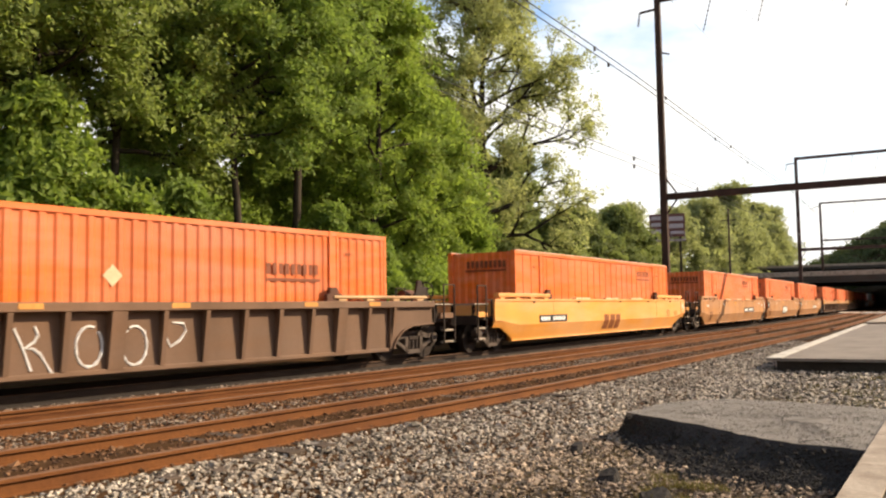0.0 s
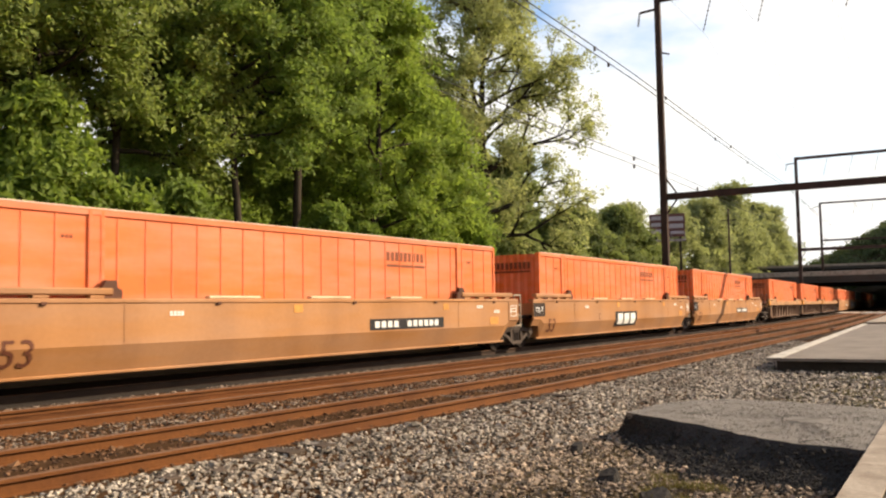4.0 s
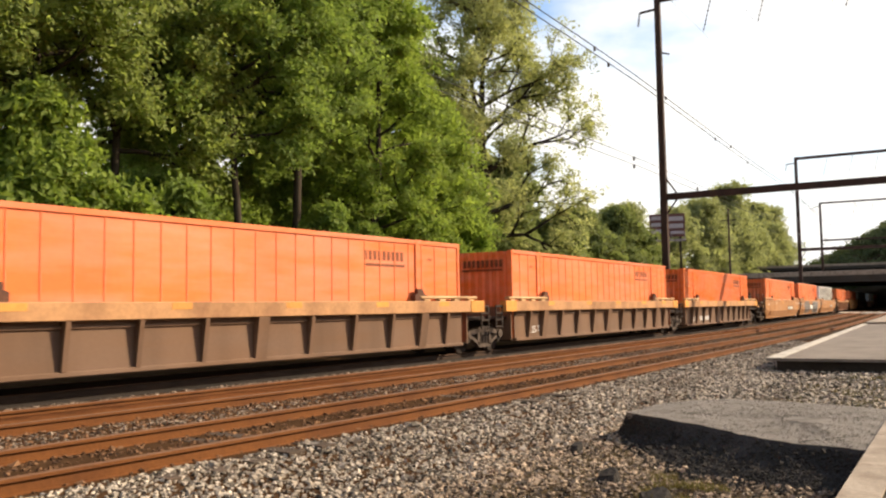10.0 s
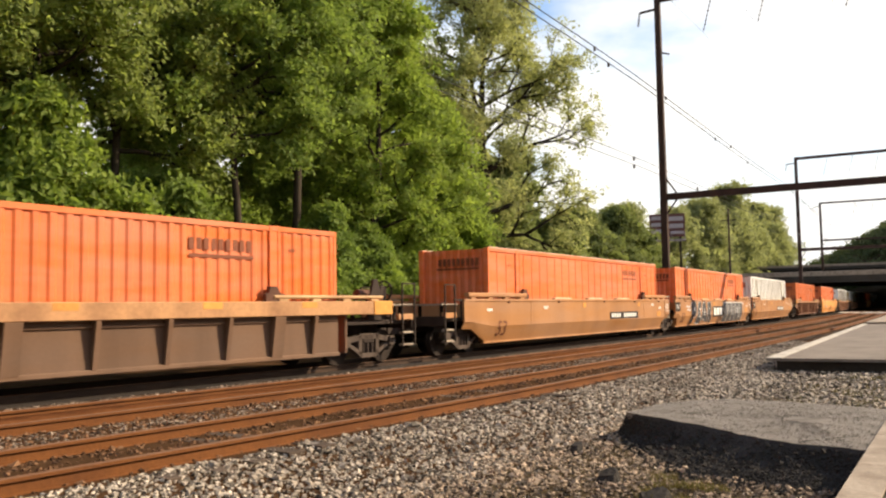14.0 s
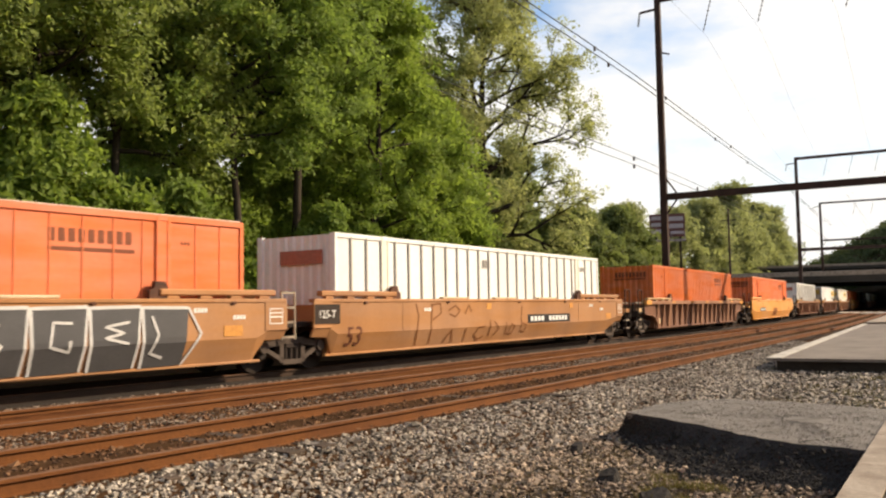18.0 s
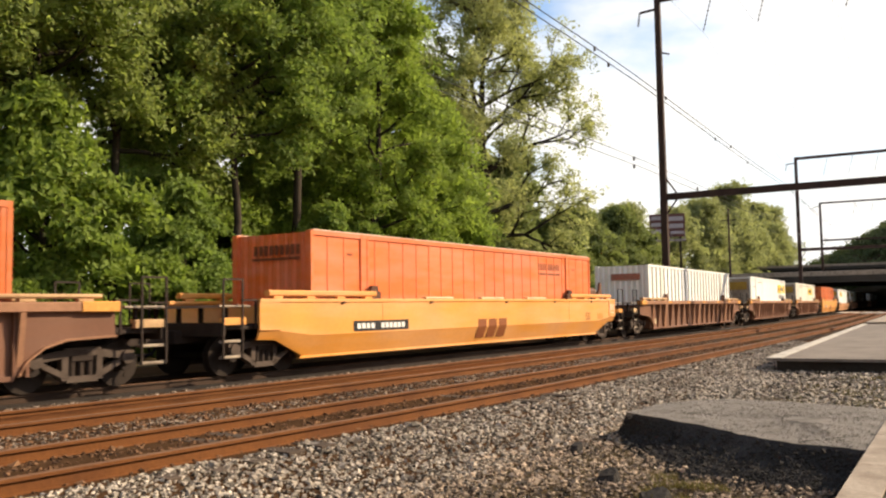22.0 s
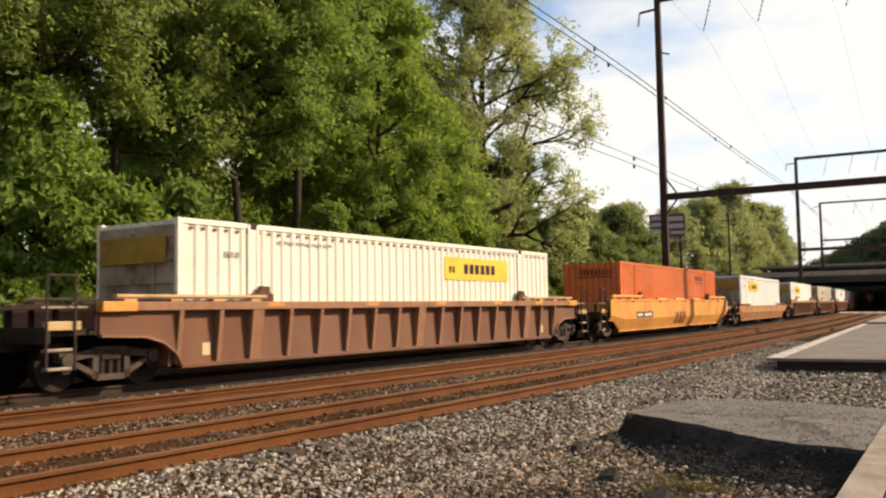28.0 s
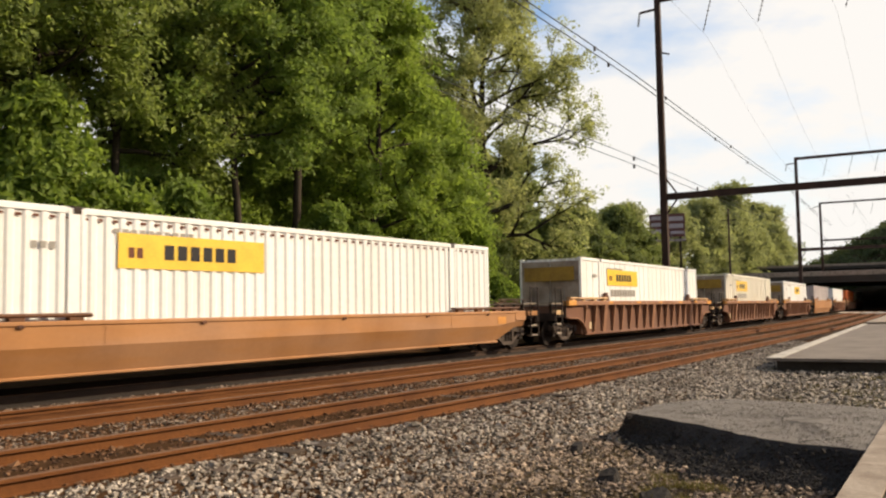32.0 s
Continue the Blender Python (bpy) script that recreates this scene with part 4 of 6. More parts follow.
# Out-of-view leaf clumps, added to keep sun off the line past the bridge.
far_wood("shade_wood", [(172, 250, -45, -13, lambda s, o: 5 + 0.25 * (-13 - o))], 420, 0.45, LEAF_DEEP, "unseen wood added beyond the bridge to shade the line", 35)
far_wood("back_wood", [(-10, 100, 28, 40, lambda s, o: 11 if s > 28 else 8)], 560, 0.32, LEAF_DEEP, "dense dark green wood behind the front trees", 32)
far_wood("far_wood", [(95, 205, 36, 60, lambda s, o: 9)], 300, 0.45, LEAF_HAZY, "low far wood behind the billboard", 33)


def hill_wood():
    """Tree crowns over the hill that closes the view beyond the bridge."""
    rng = np.random.default_rng(34)
    cs, rs = [], []
    for _ in range(900):
        s, o = rng.uniform(262, 320), rng.uniform(-75, 62)
        p = P(s, o)
        cs.append((p.x, p.y, ground_height(p.x, p.y) + rng.uniform(0, 3.5)))
        rs.append(rng.uniform(1.8, 3.6))
    v, f = leaf_cloud(rng, cs, rs, 60, 0.5)
    lone("hill_wood", with_mat(raw_mesh("hill_wood", v, f), LEAF_HILL), None, "wooded green hill closing the view beyond the bridge", "trees", "stuff")


hill_wood()


def weeds(name, spots, blades, seed, label):
    """Tufts of thin grass blades."""
    rng = np.random.default_rng(seed)
    v, f = [], []
    for x, y, z, r in spots:
        for _ in range(blades):
            w, q = rng.uniform(0, 6.28), r * rng.random() ** 0.5
            bx, by = x + q * math.cos(w), y + q * math.sin(w)
            h, a = rng.uniform(0.03, 0.09), rng.uniform(0, 6.28)
            lx, ly = rng.normal(0, 0.05, 2)
            i = len(v)
            v += [(bx - 0.006 * math.cos(a), by - 0.006 * math.sin(a), z), (bx + 0.006 * math.cos(a), by + 0.006 * math.sin(a), z), (bx + lx, by + ly, z + h)]
            f.append((i, i + 1, i + 2))
    lone(name, with_mat(raw_mesh(name, np.array(v), np.array(f)), WEED), None, label, "weeds", "stuff")


rw = random.Random(8)
spots = []
for _ in range(60):
    p = P(rw.uniform(13.5, 21), rw.uniform(-12.4, -10.2))
    spots.append((p.x, p.y, -0.36, rw.uniform(0.1, 0.3)))
for _ in range(14):
    spots.append((rw.uniform(6.6, 8.0), rw.uniform(1.6, 3.4), -0.31, rw.uniform(0.05, 0.16)))
weeds("weeds", spots, 70, 41, "sparse yellow-green weeds in the gravel")

# ---- freight train ----


def text_mesh(body, size):
    cu = bpy.data.curves.new("marking", "FONT")
    cu.body, cu.size, cu.extrude = body, size, 0.002
    ob = bpy.data.objects.new("marking", cu)
    scene.collection.objects.link(ob)
    me = bpy.data.meshes.new_from_object(ob.evaluated_get(bpy.context.evaluated_depsgraph_get()))
    bpy.data.objects.remove(ob)
    bpy.data.curves.remove(cu)
    return me


def lettered(parent, body, size, x, y, z, material):
    ob = part("marking", text_mesh(body, size), material, parent)
    ob.matrix_basis = pose(x, y, z, 90, 0, 0)
    return ob


def folded(parent, body, size, x, z, material):
    """Lettering that follows the folded side of a smooth car."""
    bm = bmesh.new()
    bm.from_mesh(text_mesh(body, size))
    for cut in (0.8 - z, 0.65 - z):
        bmesh.ops.bisect_plane(bm, geom=bm.verts[:] + bm.edges[:] + bm.faces[:], plane_co=(0, cut, 0), plane_no=(0, 1, 0))
    for v in bm.verts:
        v.co = (x + v.co.x, side_y(z + v.co.y) - 0.005 - v.co.z, z + v.co.y)
    me = bpy.data.meshes.new("marking")
    bm.to_mesh(me)
    bm.free()
    return part("marking", me, material, parent)


def bars(parent, x0, x1, z0, z1, y, material, n=7, gap=0.3, name="lettering_bar", slant=0.0):
    """Writing as plain upright bars."""
    m = Mesh()
    w = (x1 - x0) / n
    for i in range(n):
        a, b = x0 + i * w, x0 + (i + 1 - gap) * w
        m.hexa([(a, y, z0), (b, y, z0), (b + slant, y, z1), (a + slant, y, z1)], [(a, y - 0.004, z0), (b, y - 0.004, z0), (b + slant, y - 0.004, z1), (a + slant, y - 0.004, z1)])
    return part(name, m, material, parent)


def plate(parent, x0, x1, z0, z1, y, material, name="sign_panel", d=0.006):
    return part(name, Mesh().box(x0, x1, y - d, y, z0, z1), material, parent)


# bogie meshes, shared by all cars
def build_bogie_meshes():
    fr = Mesh()
    y0, y1 = -0.09, 0.09
    for sgn in (-1, 1):
        fr.hexa([(sgn * 0.30, y0, 0.74), (sgn * 0.30, y1, 0.74), (sgn * 0.30, y1, 0.60), (sgn * 0.30, y0, 0.60)], [(sgn * 0.80, y0, 0.66), (sgn * 0.80, y1, 0.66), (sgn * 0.80, y1, 0.53), (sgn * 0.80, y0, 0.53)])
        fr.hexa([(sgn * 0.26, y0, 0.30), (sgn * 0.26, y1, 0.30), (sgn * 0.26, y1, 0.18), (sgn * 0.26, y0, 0.18)], [(sgn * 0.84, y0, 0.58), (sgn * 0.84, y1, 0.58), (sgn * 0.76, y1, 0.44), (sgn * 0.76, y0, 0.44)])
        fr.box(sgn * 0.89 - 0.15, sgn * 0.89 + 0.15, y0, y1, 0.50, 0.68)
        fr.box(sgn * 0.33 - 0.06, sgn * 0.33 + 0.06, y0, y1, 0.20, 0.72)
    fr.box(-0.36, 0.36, y0, y1, 0.62, 0.76)
    fr.box(-0.30, 0.30, y0, y1, 0.16, 0.27)
    spring = Mesh()
    for x in (-0.17, 0.0, 0.17):
        spring.tube([(x, 0, 0.26), (x, 0, 0.60)], [0.07, 0.07], 8)
    ws = Mesh()
    for sgn in (-1, 1):
        ws.disc((0, 0), 0.42, sgn * 0.70, sgn * 0.83, 24)
        ws.disc((0, 0), 0.45, sgn * 0.68, sgn * 0.70, 24)
        ws.disc((0, 0), 0.12, sgn * 0.83, sgn * 1.12, 10)
        for j in range(3):
            w = j * 2.094
            ws.disc((0.26 * math.cos(w), 0.26 * math.sin(w)), 0.035, sgn * 0.83, sgn * 0.845, 6)
    ws.disc((0, 0), 0.085, -0.72, 0.72, 10)
    bol = Mesh().soft(-0.2, 0.2, -1.15, 1.15, 0.52, 0.74).box(-0.35, 0.35, -0.3, 0.3, 0.70, 0.95)
    cap = Mesh().disc((0, 0), 0.13, -0.03, 0.03, 12)
    return [with_mat(x.done(n), mm) for x, n, mm in ((fr, "side_frame", BOGIE), (spring, "spring", GRIME), (ws, "wheelset", WHEEL), (bol, "bogie", GRIME), (cap, "bearing_cap", BOGIE))]


FRAME_ME, SPRING_ME, WHEELSET_ME, BOLSTER_ME, CAP_ME = build_bogie_meshes()
WHEELSETS = []


def bogie(car, x):
    b = part("bogie", BOLSTER_ME, None, car)
    b.matrix_basis = pose(x, 0, 0)
    for sgn in (-1, 1):
        part("side_frame", FRAME_ME, None, b).matrix_basis = pose(0, sgn * 1.06, 0)
        part("spring_nest", SPRING_ME, None, b).matrix_basis = pose(0, sgn * 1.06, 0)
        w = part("wheelset", WHEELSET_ME, None, b)
        w.matrix_basis = pose(sgn * 0.89, 0, 0.42)
        WHEELSETS.append((w, sgn * 0.89))
        for yy in (-1.17, 1.17):
            part("bearing_cap", CAP_ME, None, b).matrix_basis = pose(sgn * 0.89, yy, 0.56)


def end_gear(car, e, paint, grime, brake, tank):
    """End platform, coupler, ladders, handrails; e: -1 or 1."""
    def bx(m, x0, x1, *r):
        m.soft(min(e * x0, e * x1), max(e * x0, e * x1), *r)
        return m
    part("end_platform", bx(Mesh(), 8.35, 10.9, -1.35, 1.35, 0.98, 1.06), grime, car)
    part("centre_sill", bx(Mesh(), 8.3, 11.2, -0.3, 0.3, 0.70, 0.98), grime, car)
    part("end_beam", bx(Mesh(), 10.86, 11.0, -1.45, 1.45, 0.86, 1.14), grime, car)
    part("coupler", bx(bx(Mesh(), 11.0, 11.45, -0.12, 0.12, 0.72, 0.98), 11.4, 11.68, -0.2, 0.2, 0.66, 1.02), grime, car)
    part("crossover_walkway", bx(Mesh(), 10.12, 10.98, -1.40, 1.40, 1.45, 1.50), WALK_LIT, car, "worn crossover walkway with sunlight in its pale colour")
    for yy in (-1.1, -0.35, 0.35, 1.1):
        part("walkway_bracket", bx(Mesh(), 10.5, 10.58, yy - 0.04, yy + 0.04, 1.06, 1.45), grime, car)
    for sy in (-1, 1):
        lo, hi = sorted((sy * 1.36, sy * 1.47))
        for z0, z1, xa, xb in ((1.08, 1.24, 10.3, 10.95), (0.72, 0.78, 10.42, 10.96), (0.40, 0.46, 10.42, 10.96)):
            part("step", bx(Mesh(), xa, xb, lo, hi, z0, z1), paint if z0 > 1 else WALK_LIT, car)
        m = Mesh()
        for xx in (10.42, 10.95):
            m.beam((e * xx, sy * 1.485, 0.4), (e * xx, sy * 1.485, 2.05), 0.035, 0.035, (1, 0, 0))
        m.beam((e * 10.42, sy * 1.485, 2.03), (e * 10.95, sy * 1.485, 2.03), 0.035, 0.035)
        part("handrail", m, grime, car)
        m = Mesh().beam((e * 10.0, sy * 1.44, 0.98), (e * 10.0, sy * 1.44, 1.62), 0.04, 0.04, (1, 0, 0)).beam((e * 9.9, sy * 1.44, 1.60), (e * 10.42, sy * 1.44, 1.60), 0.035, 0.035)
        part("grab_iron", m, grime, car)
    m = Mesh()
    for yy in (-1.0, -0.5, 0, 0.5, 1.0):
        m.beam((e * 9.1, yy - 0.2, 1.08), (e * 10.8, yy - 0.2, 1.08), 0.12, 0.03)
    part("walkway_grating", m, grime, car)
    if tank:
        m = Mesh()
        m.tube([(e * 8.62, -0.75, 1.92), (e * 8.70, -0.75, 1.92), (e * 9.50, -0.75, 1.92), (e * 9.58, -0.75, 1.92)], [0.10, 0.19, 0.19, 0.10], 14)
        part("air_reservoir", m, RESERVOIR, car, "brown steel air reservoir")
        for xx in (8.8, 9.4):
            part("reservoir_strap", bx(Mesh(), xx - 0.04, xx + 0.04, -0.97, -0.53, 1.06, 1.78), grime, car)
        prof = [(9.62, 1.06), (9.98, 1.06), (9.98, 1.72), (9.90, 2.32), (9.80, 2.32), (9.72, 2.02), (9.62, 1.90)]
        part("valve_bracket", Mesh().hexa([(e * x, -0.98, z) for x, z in prof], [(e * x, -0.90, z) for x, z in prof]), RESERVOIR, car, "brown upright valve bracket")
        part("valve", bx(Mesh(), 9.70, 9.95, -0.90, -0.55, 1.55, 1.95), grime, car)
    if brake:
        part("brake_stand", Mesh().soft(e * 10.3 - 0.12, e * 10.3 + 0.12, -0.95, -0.70, 1.06, 1.98, 0.02), grime, car)
        m = Mesh()
        m.tube([(e * 10.47, -0.82 + 0.27 * math.cos(w), 1.85 + 0.27 * math.sin(w)) for w in np.linspace(0, 6.2832, 17)], [0.024] * 17, 6)
        for w in np.arange(0, 6.28, 1.257):
            m.beam((e * 10.45, -0.82, 1.85), (e * 10.47, -0.82 + 0.26 * math.cos(w), 1.85 + 0.26 * math.sin(w)), 0.028, 0.028, (1, 0, 0))
        part("brake_wheel", m, grime, car)
        prof = [(9.45, 1.06), (10.0, 1.06), (10.0, 1.75), (9.86, 2.15), (9.7, 2.15), (9.62, 1.8), (9.45, 1.6)]
        part("brake_bracket", Mesh().hexa([(e * x, -1.12, z) for x, z in prof], [(e * x, -1.04, z) for x, z in prof]), grime, car)
        part("brake_cylinder", Mesh().tube([(e * 9.5, -0.7, 1.75), (e * 10.0, -0.7, 1.75)], [0.14, 0.14], 12), LOCK, car)
    part("air_hose", Mesh().tube([(e * 11.0, 0.35, 0.8), (e * 11.25, 0.36, 0.5), (e * 11.55, 0.34, 0.42)], [0.03, 0.03, 0.03], 6), BLACK, car)


def joint_gear(car, e, paint, grime, pale):
    """The articulated end that shares a bogie with the next unit."""
    m = Mesh()
    m.soft(min(e * 8.3, e * 9.6), max(e * 8.3, e * 9.6), -1.2, 1.2, 0.98, 1.10)
    part("end_platform", m, grime, car)
    m = Mesh()
    m.soft(min(e * 8.3, e * 9.65), max(e * 8.3, e * 9.65), -0.35, 0.35, 0.72, 0.98)
    part("centre_sill", m, grime, car)
    if pale and e < 0:
        return
    top = 1.8 if pale else 1.45
    for sy in (-1, 1):
        m = Mesh()
        for xx in (9.06, 9.46):
            m.beam((e * xx, sy * 1.42, 0.72), (e * xx, sy * 1.42, top), 0.04, 0.04, (1, 0, 0))
        for k in range(4):
            zz = 0.78 + (top - 0.82) * k / 3
            m.beam((e * 9.06, sy * 1.42, zz), (e * 9.46, sy * 1.42, zz), 0.03, 0.05)
        part("ladder", m, WALK_LIT if pale else grime, car, "worn steel ladder with sunlight in its pale colour" if pale else "")


RIB_ME = {}


def rib_mesh(mat, top):
    key = (mat.name, top)
    if key not in RIB_ME:
        m = Mesh()
        w = 0.035
        m.hexa([(-w, -1.31, 0.36), (-w, -1.40, 0.36), (-w, -1.525, top), (-w, -1.31, top)], [(w, -1.31, 0.36), (w, -1.40, 0.36), (w, -1.525, top), (w, -1.31, top)])
        m.hexa([(-0.05, -1.395, 0.36), (-0.05, -1.412, 0.36), (-0.05, -1.540, top), (-0.05, -1.523, top)], [(0.05, -1.395, 0.36), (0.05, -1.412, 0.36), (0.05, -1.540, top), (0.05, -1.523, top)])
        wide = Mesh()
        wide.hexa([(-0.16, -1.31, 0.34), (-0.16, -1.415, 0.34), (-0.16, -1.545, top), (-0.16, -1.31, top)], [(0.16, -1.31, 0.34), (0.16, -1.415, 0.34), (0.16, -1.545, top), (0.16, -1.31, top)])
        RIB_ME[key] = (with_mat(m.done("rib"), mat), with_mat(wide.done("jacking_rib"), mat))
    return RIB_ME[key]


def corner_guides(car, mat, z, ends=(9.55, 9.55), rise=0.14, locks=True):
    for e in (-1, 1):
        for sy in (-1, 1):
            x0, x1 = sorted((e * 5.85, e * (ends[0] if e < 0 else ends[1])))
            lo, hi = sorted((sy * 1.34, sy * 1.51))
            guide = part("corner_guide", Mesh().soft(x0, x1, lo, hi, z + 0.055, z + rise, 0.03), mat, car)
            for k in range(4):
                x = x0 + 0.3 + (x1 - x0 - 0.6) * k / 3
                part("stool", Mesh().soft(x - 0.14, x + 0.14, min(sy * 1.36, sy * 1.49), max(sy * 1.36, sy * 1.49), z, z + 0.055, 0.01), mat, guide)
            if not locks:
                continue
            lo, hi = sorted((sy * 1.36, sy * 1.47))
            prof = [(5.62, z), (6.28, z), (6.22, z + 0.15), (6.05, z + 0.18), (5.96, z + 0.33), (5.74, z + 0.33), (5.72, z + 0.2), (5.62, z + 0.16)]
            part("lock_block", Mesh().hexa([(e * x, lo, zz) for x, zz in prof], [(e * x, hi, zz) for x, zz in prof]), LOCK, car)


def rib_car(m, body, chord, label, left="end", right="end", chord_low=1.40, rib_x=None, jack=(2, 8, 14), brake=0):
    """Well car with deep side sheets stiffened by ribs."""
    car = thing("well_car", label, "rail car", m, "freight train cars")
    xe = [9.9 if k == "end" else 9.0 for k in (left, right)]
    # Ribs of brown cars are paler: sun on their faces is in the colour.
    rib, wide = rib_mesh(BROWN_WORN_LIT if chord is BROWN else body, chord_low)
    for sy in (-1, 1):
        lo, hi = sorted((sy * 1.34, sy * 1.54))
        part("top_chord", Mesh().soft(-xe[0], xe[1], lo, hi, chord_low, 1.57), BROWN_WORN_LIT if chord is BROWN else chord, car)
        lo, hi = sorted((sy * 1.326, sy * 1.340))
        part("side_sheet", Mesh().box(-8.07, 8.07, lo, hi, 0.33, chord_low + 0.02), body, car)
        lo, hi = sorted((sy * 1.22, sy * 1.405))
        part("bottom_sill", Mesh().soft(-8.05, 8.05, lo, hi, 0.27, 0.365), body, car)
        for e, k in ((-1, left), (1, right)):
            lo, hi = sorted((sy * 1.36, sy * 1.43))
            xo = 9.85 if k == "end" else 8.9
            if chord is CHORD:
                continue
            prof = [(8.05, 0.27), (8.25, 0.58), (8.55, 0.80), (8.95, 0.92), (xo + 0.05, 0.96), (xo + 0.05, chord_low), (8.05, chord_low)]
            if sy < 0:
                m = Mesh()
                arch = [(8.12, 0.36), (8.25, 0.58), (8.55, 0.80), (8.95, 0.92), (xo + 0.05, 0.96)]
                for (xa, za), (xb, zb) in zip(arch, arch[1:]):
                    m.hexa([(e * xa, -1.50, za - 0.02), (e * xa, -1.36, za - 0.02), (e * xa, -1.36, za + 0.02), (e * xa, -1.50, za + 0.02)], [(e * xb, -1.50, zb - 0.02), (e * xb, -1.36, zb - 0.02), (e * xb, -1.36, zb + 0.02), (e * xb, -1.50, zb + 0.02)])
                # The arch's sunlit rim is put into the flange colour on brown cars.
                part("arch_flange", m, BROWN_WORN_LIT if chord is BROWN else body, car)
            part("end_gusset", Mesh().hexa([(e * x, lo, z) for x, z in prof], [(e * x, hi, z) for x, z in prof]), body, car)
        if chord is CHORD:
            lo, hi = sorted((sy * 1.34, sy * 1.385))
            part("stiffener", Mesh().soft(-8.02, 8.02, lo, hi, 1.10, 1.16, 0.01), body, car)
        places = rib_x or [1.02 * k for k in range(-8, 9)]
        for i, x in enumerate(places):
            ob = part("jacking_rib" if i in jack else "rib", wide if i in jack else rib, None, car)
            ob.matrix_basis = pose(x, 0, 0) if sy < 0 else pose(x, 0, 0, 0, 0, 180)
    if chord in (BROWN, CHORD):
        for e in (-1, 1):
            part("painted_end", Mesh().soft(min(e * (xe[e > 0] - 0.7), e * (xe[e > 0] + 0.02)), max(e * (xe[e > 0] - 0.7), e * (xe[e > 0] + 0.02)), -1.56, -1.33, chord_low - 0.01, 1.58), YELLOW_OLD, car, "old yellow paint on the chord end")
            if chord is BROWN:
                plate(car, e * 7.4 - 0.1, e * 7.4 + 0.1, 0.5, 0.75, -1.341, PLACARD, "placard")
        for x in (-5.6, -2.2, 0.9, 4.1, 6.9):
            plate(car, x - 0.25, x + 0.25, 1.46 if chord is BROWN else 1.42, 1.555, -1.541, YELLOW_OLD, "reflector", 0.004)
    for i in range(6):
        x = -7.6 + i * 3.04
        part("cross_member", Mesh().soft(x - 0.25, x + 0.25, -1.3, 1.3, 0.26, 0.335), GRIME, car)
    for e in (-1, 1):
        part("bulkhead", Mesh().box(min(e * 8.30, e * 8.36), max(e * 8.30, e * 8.36), -1.37, 1.37, 0.33, 1.40), body, car)
    corner_guides(car, GUIDE, 1.57, (xe[0] - 0.3, xe[1] - 0.3))
    finish_ends(car, left, right, GUIDE if chord is BROWN else chord, False, brake)
    return car


def finish_ends(car, left, right, paint, tank=False, brake=0, pale=False):
    for e, k in ((-1, left), (1, right)):
        if k == "end":
            end_gear(car, e, paint, GRIME, e == brake, tank and e > 0)
            bogie(car, e * 9.45)
        else:
            joint_gear(car, e, paint, GRIME, pale)
    if right == "joint":
        bogie(car, 9.66)


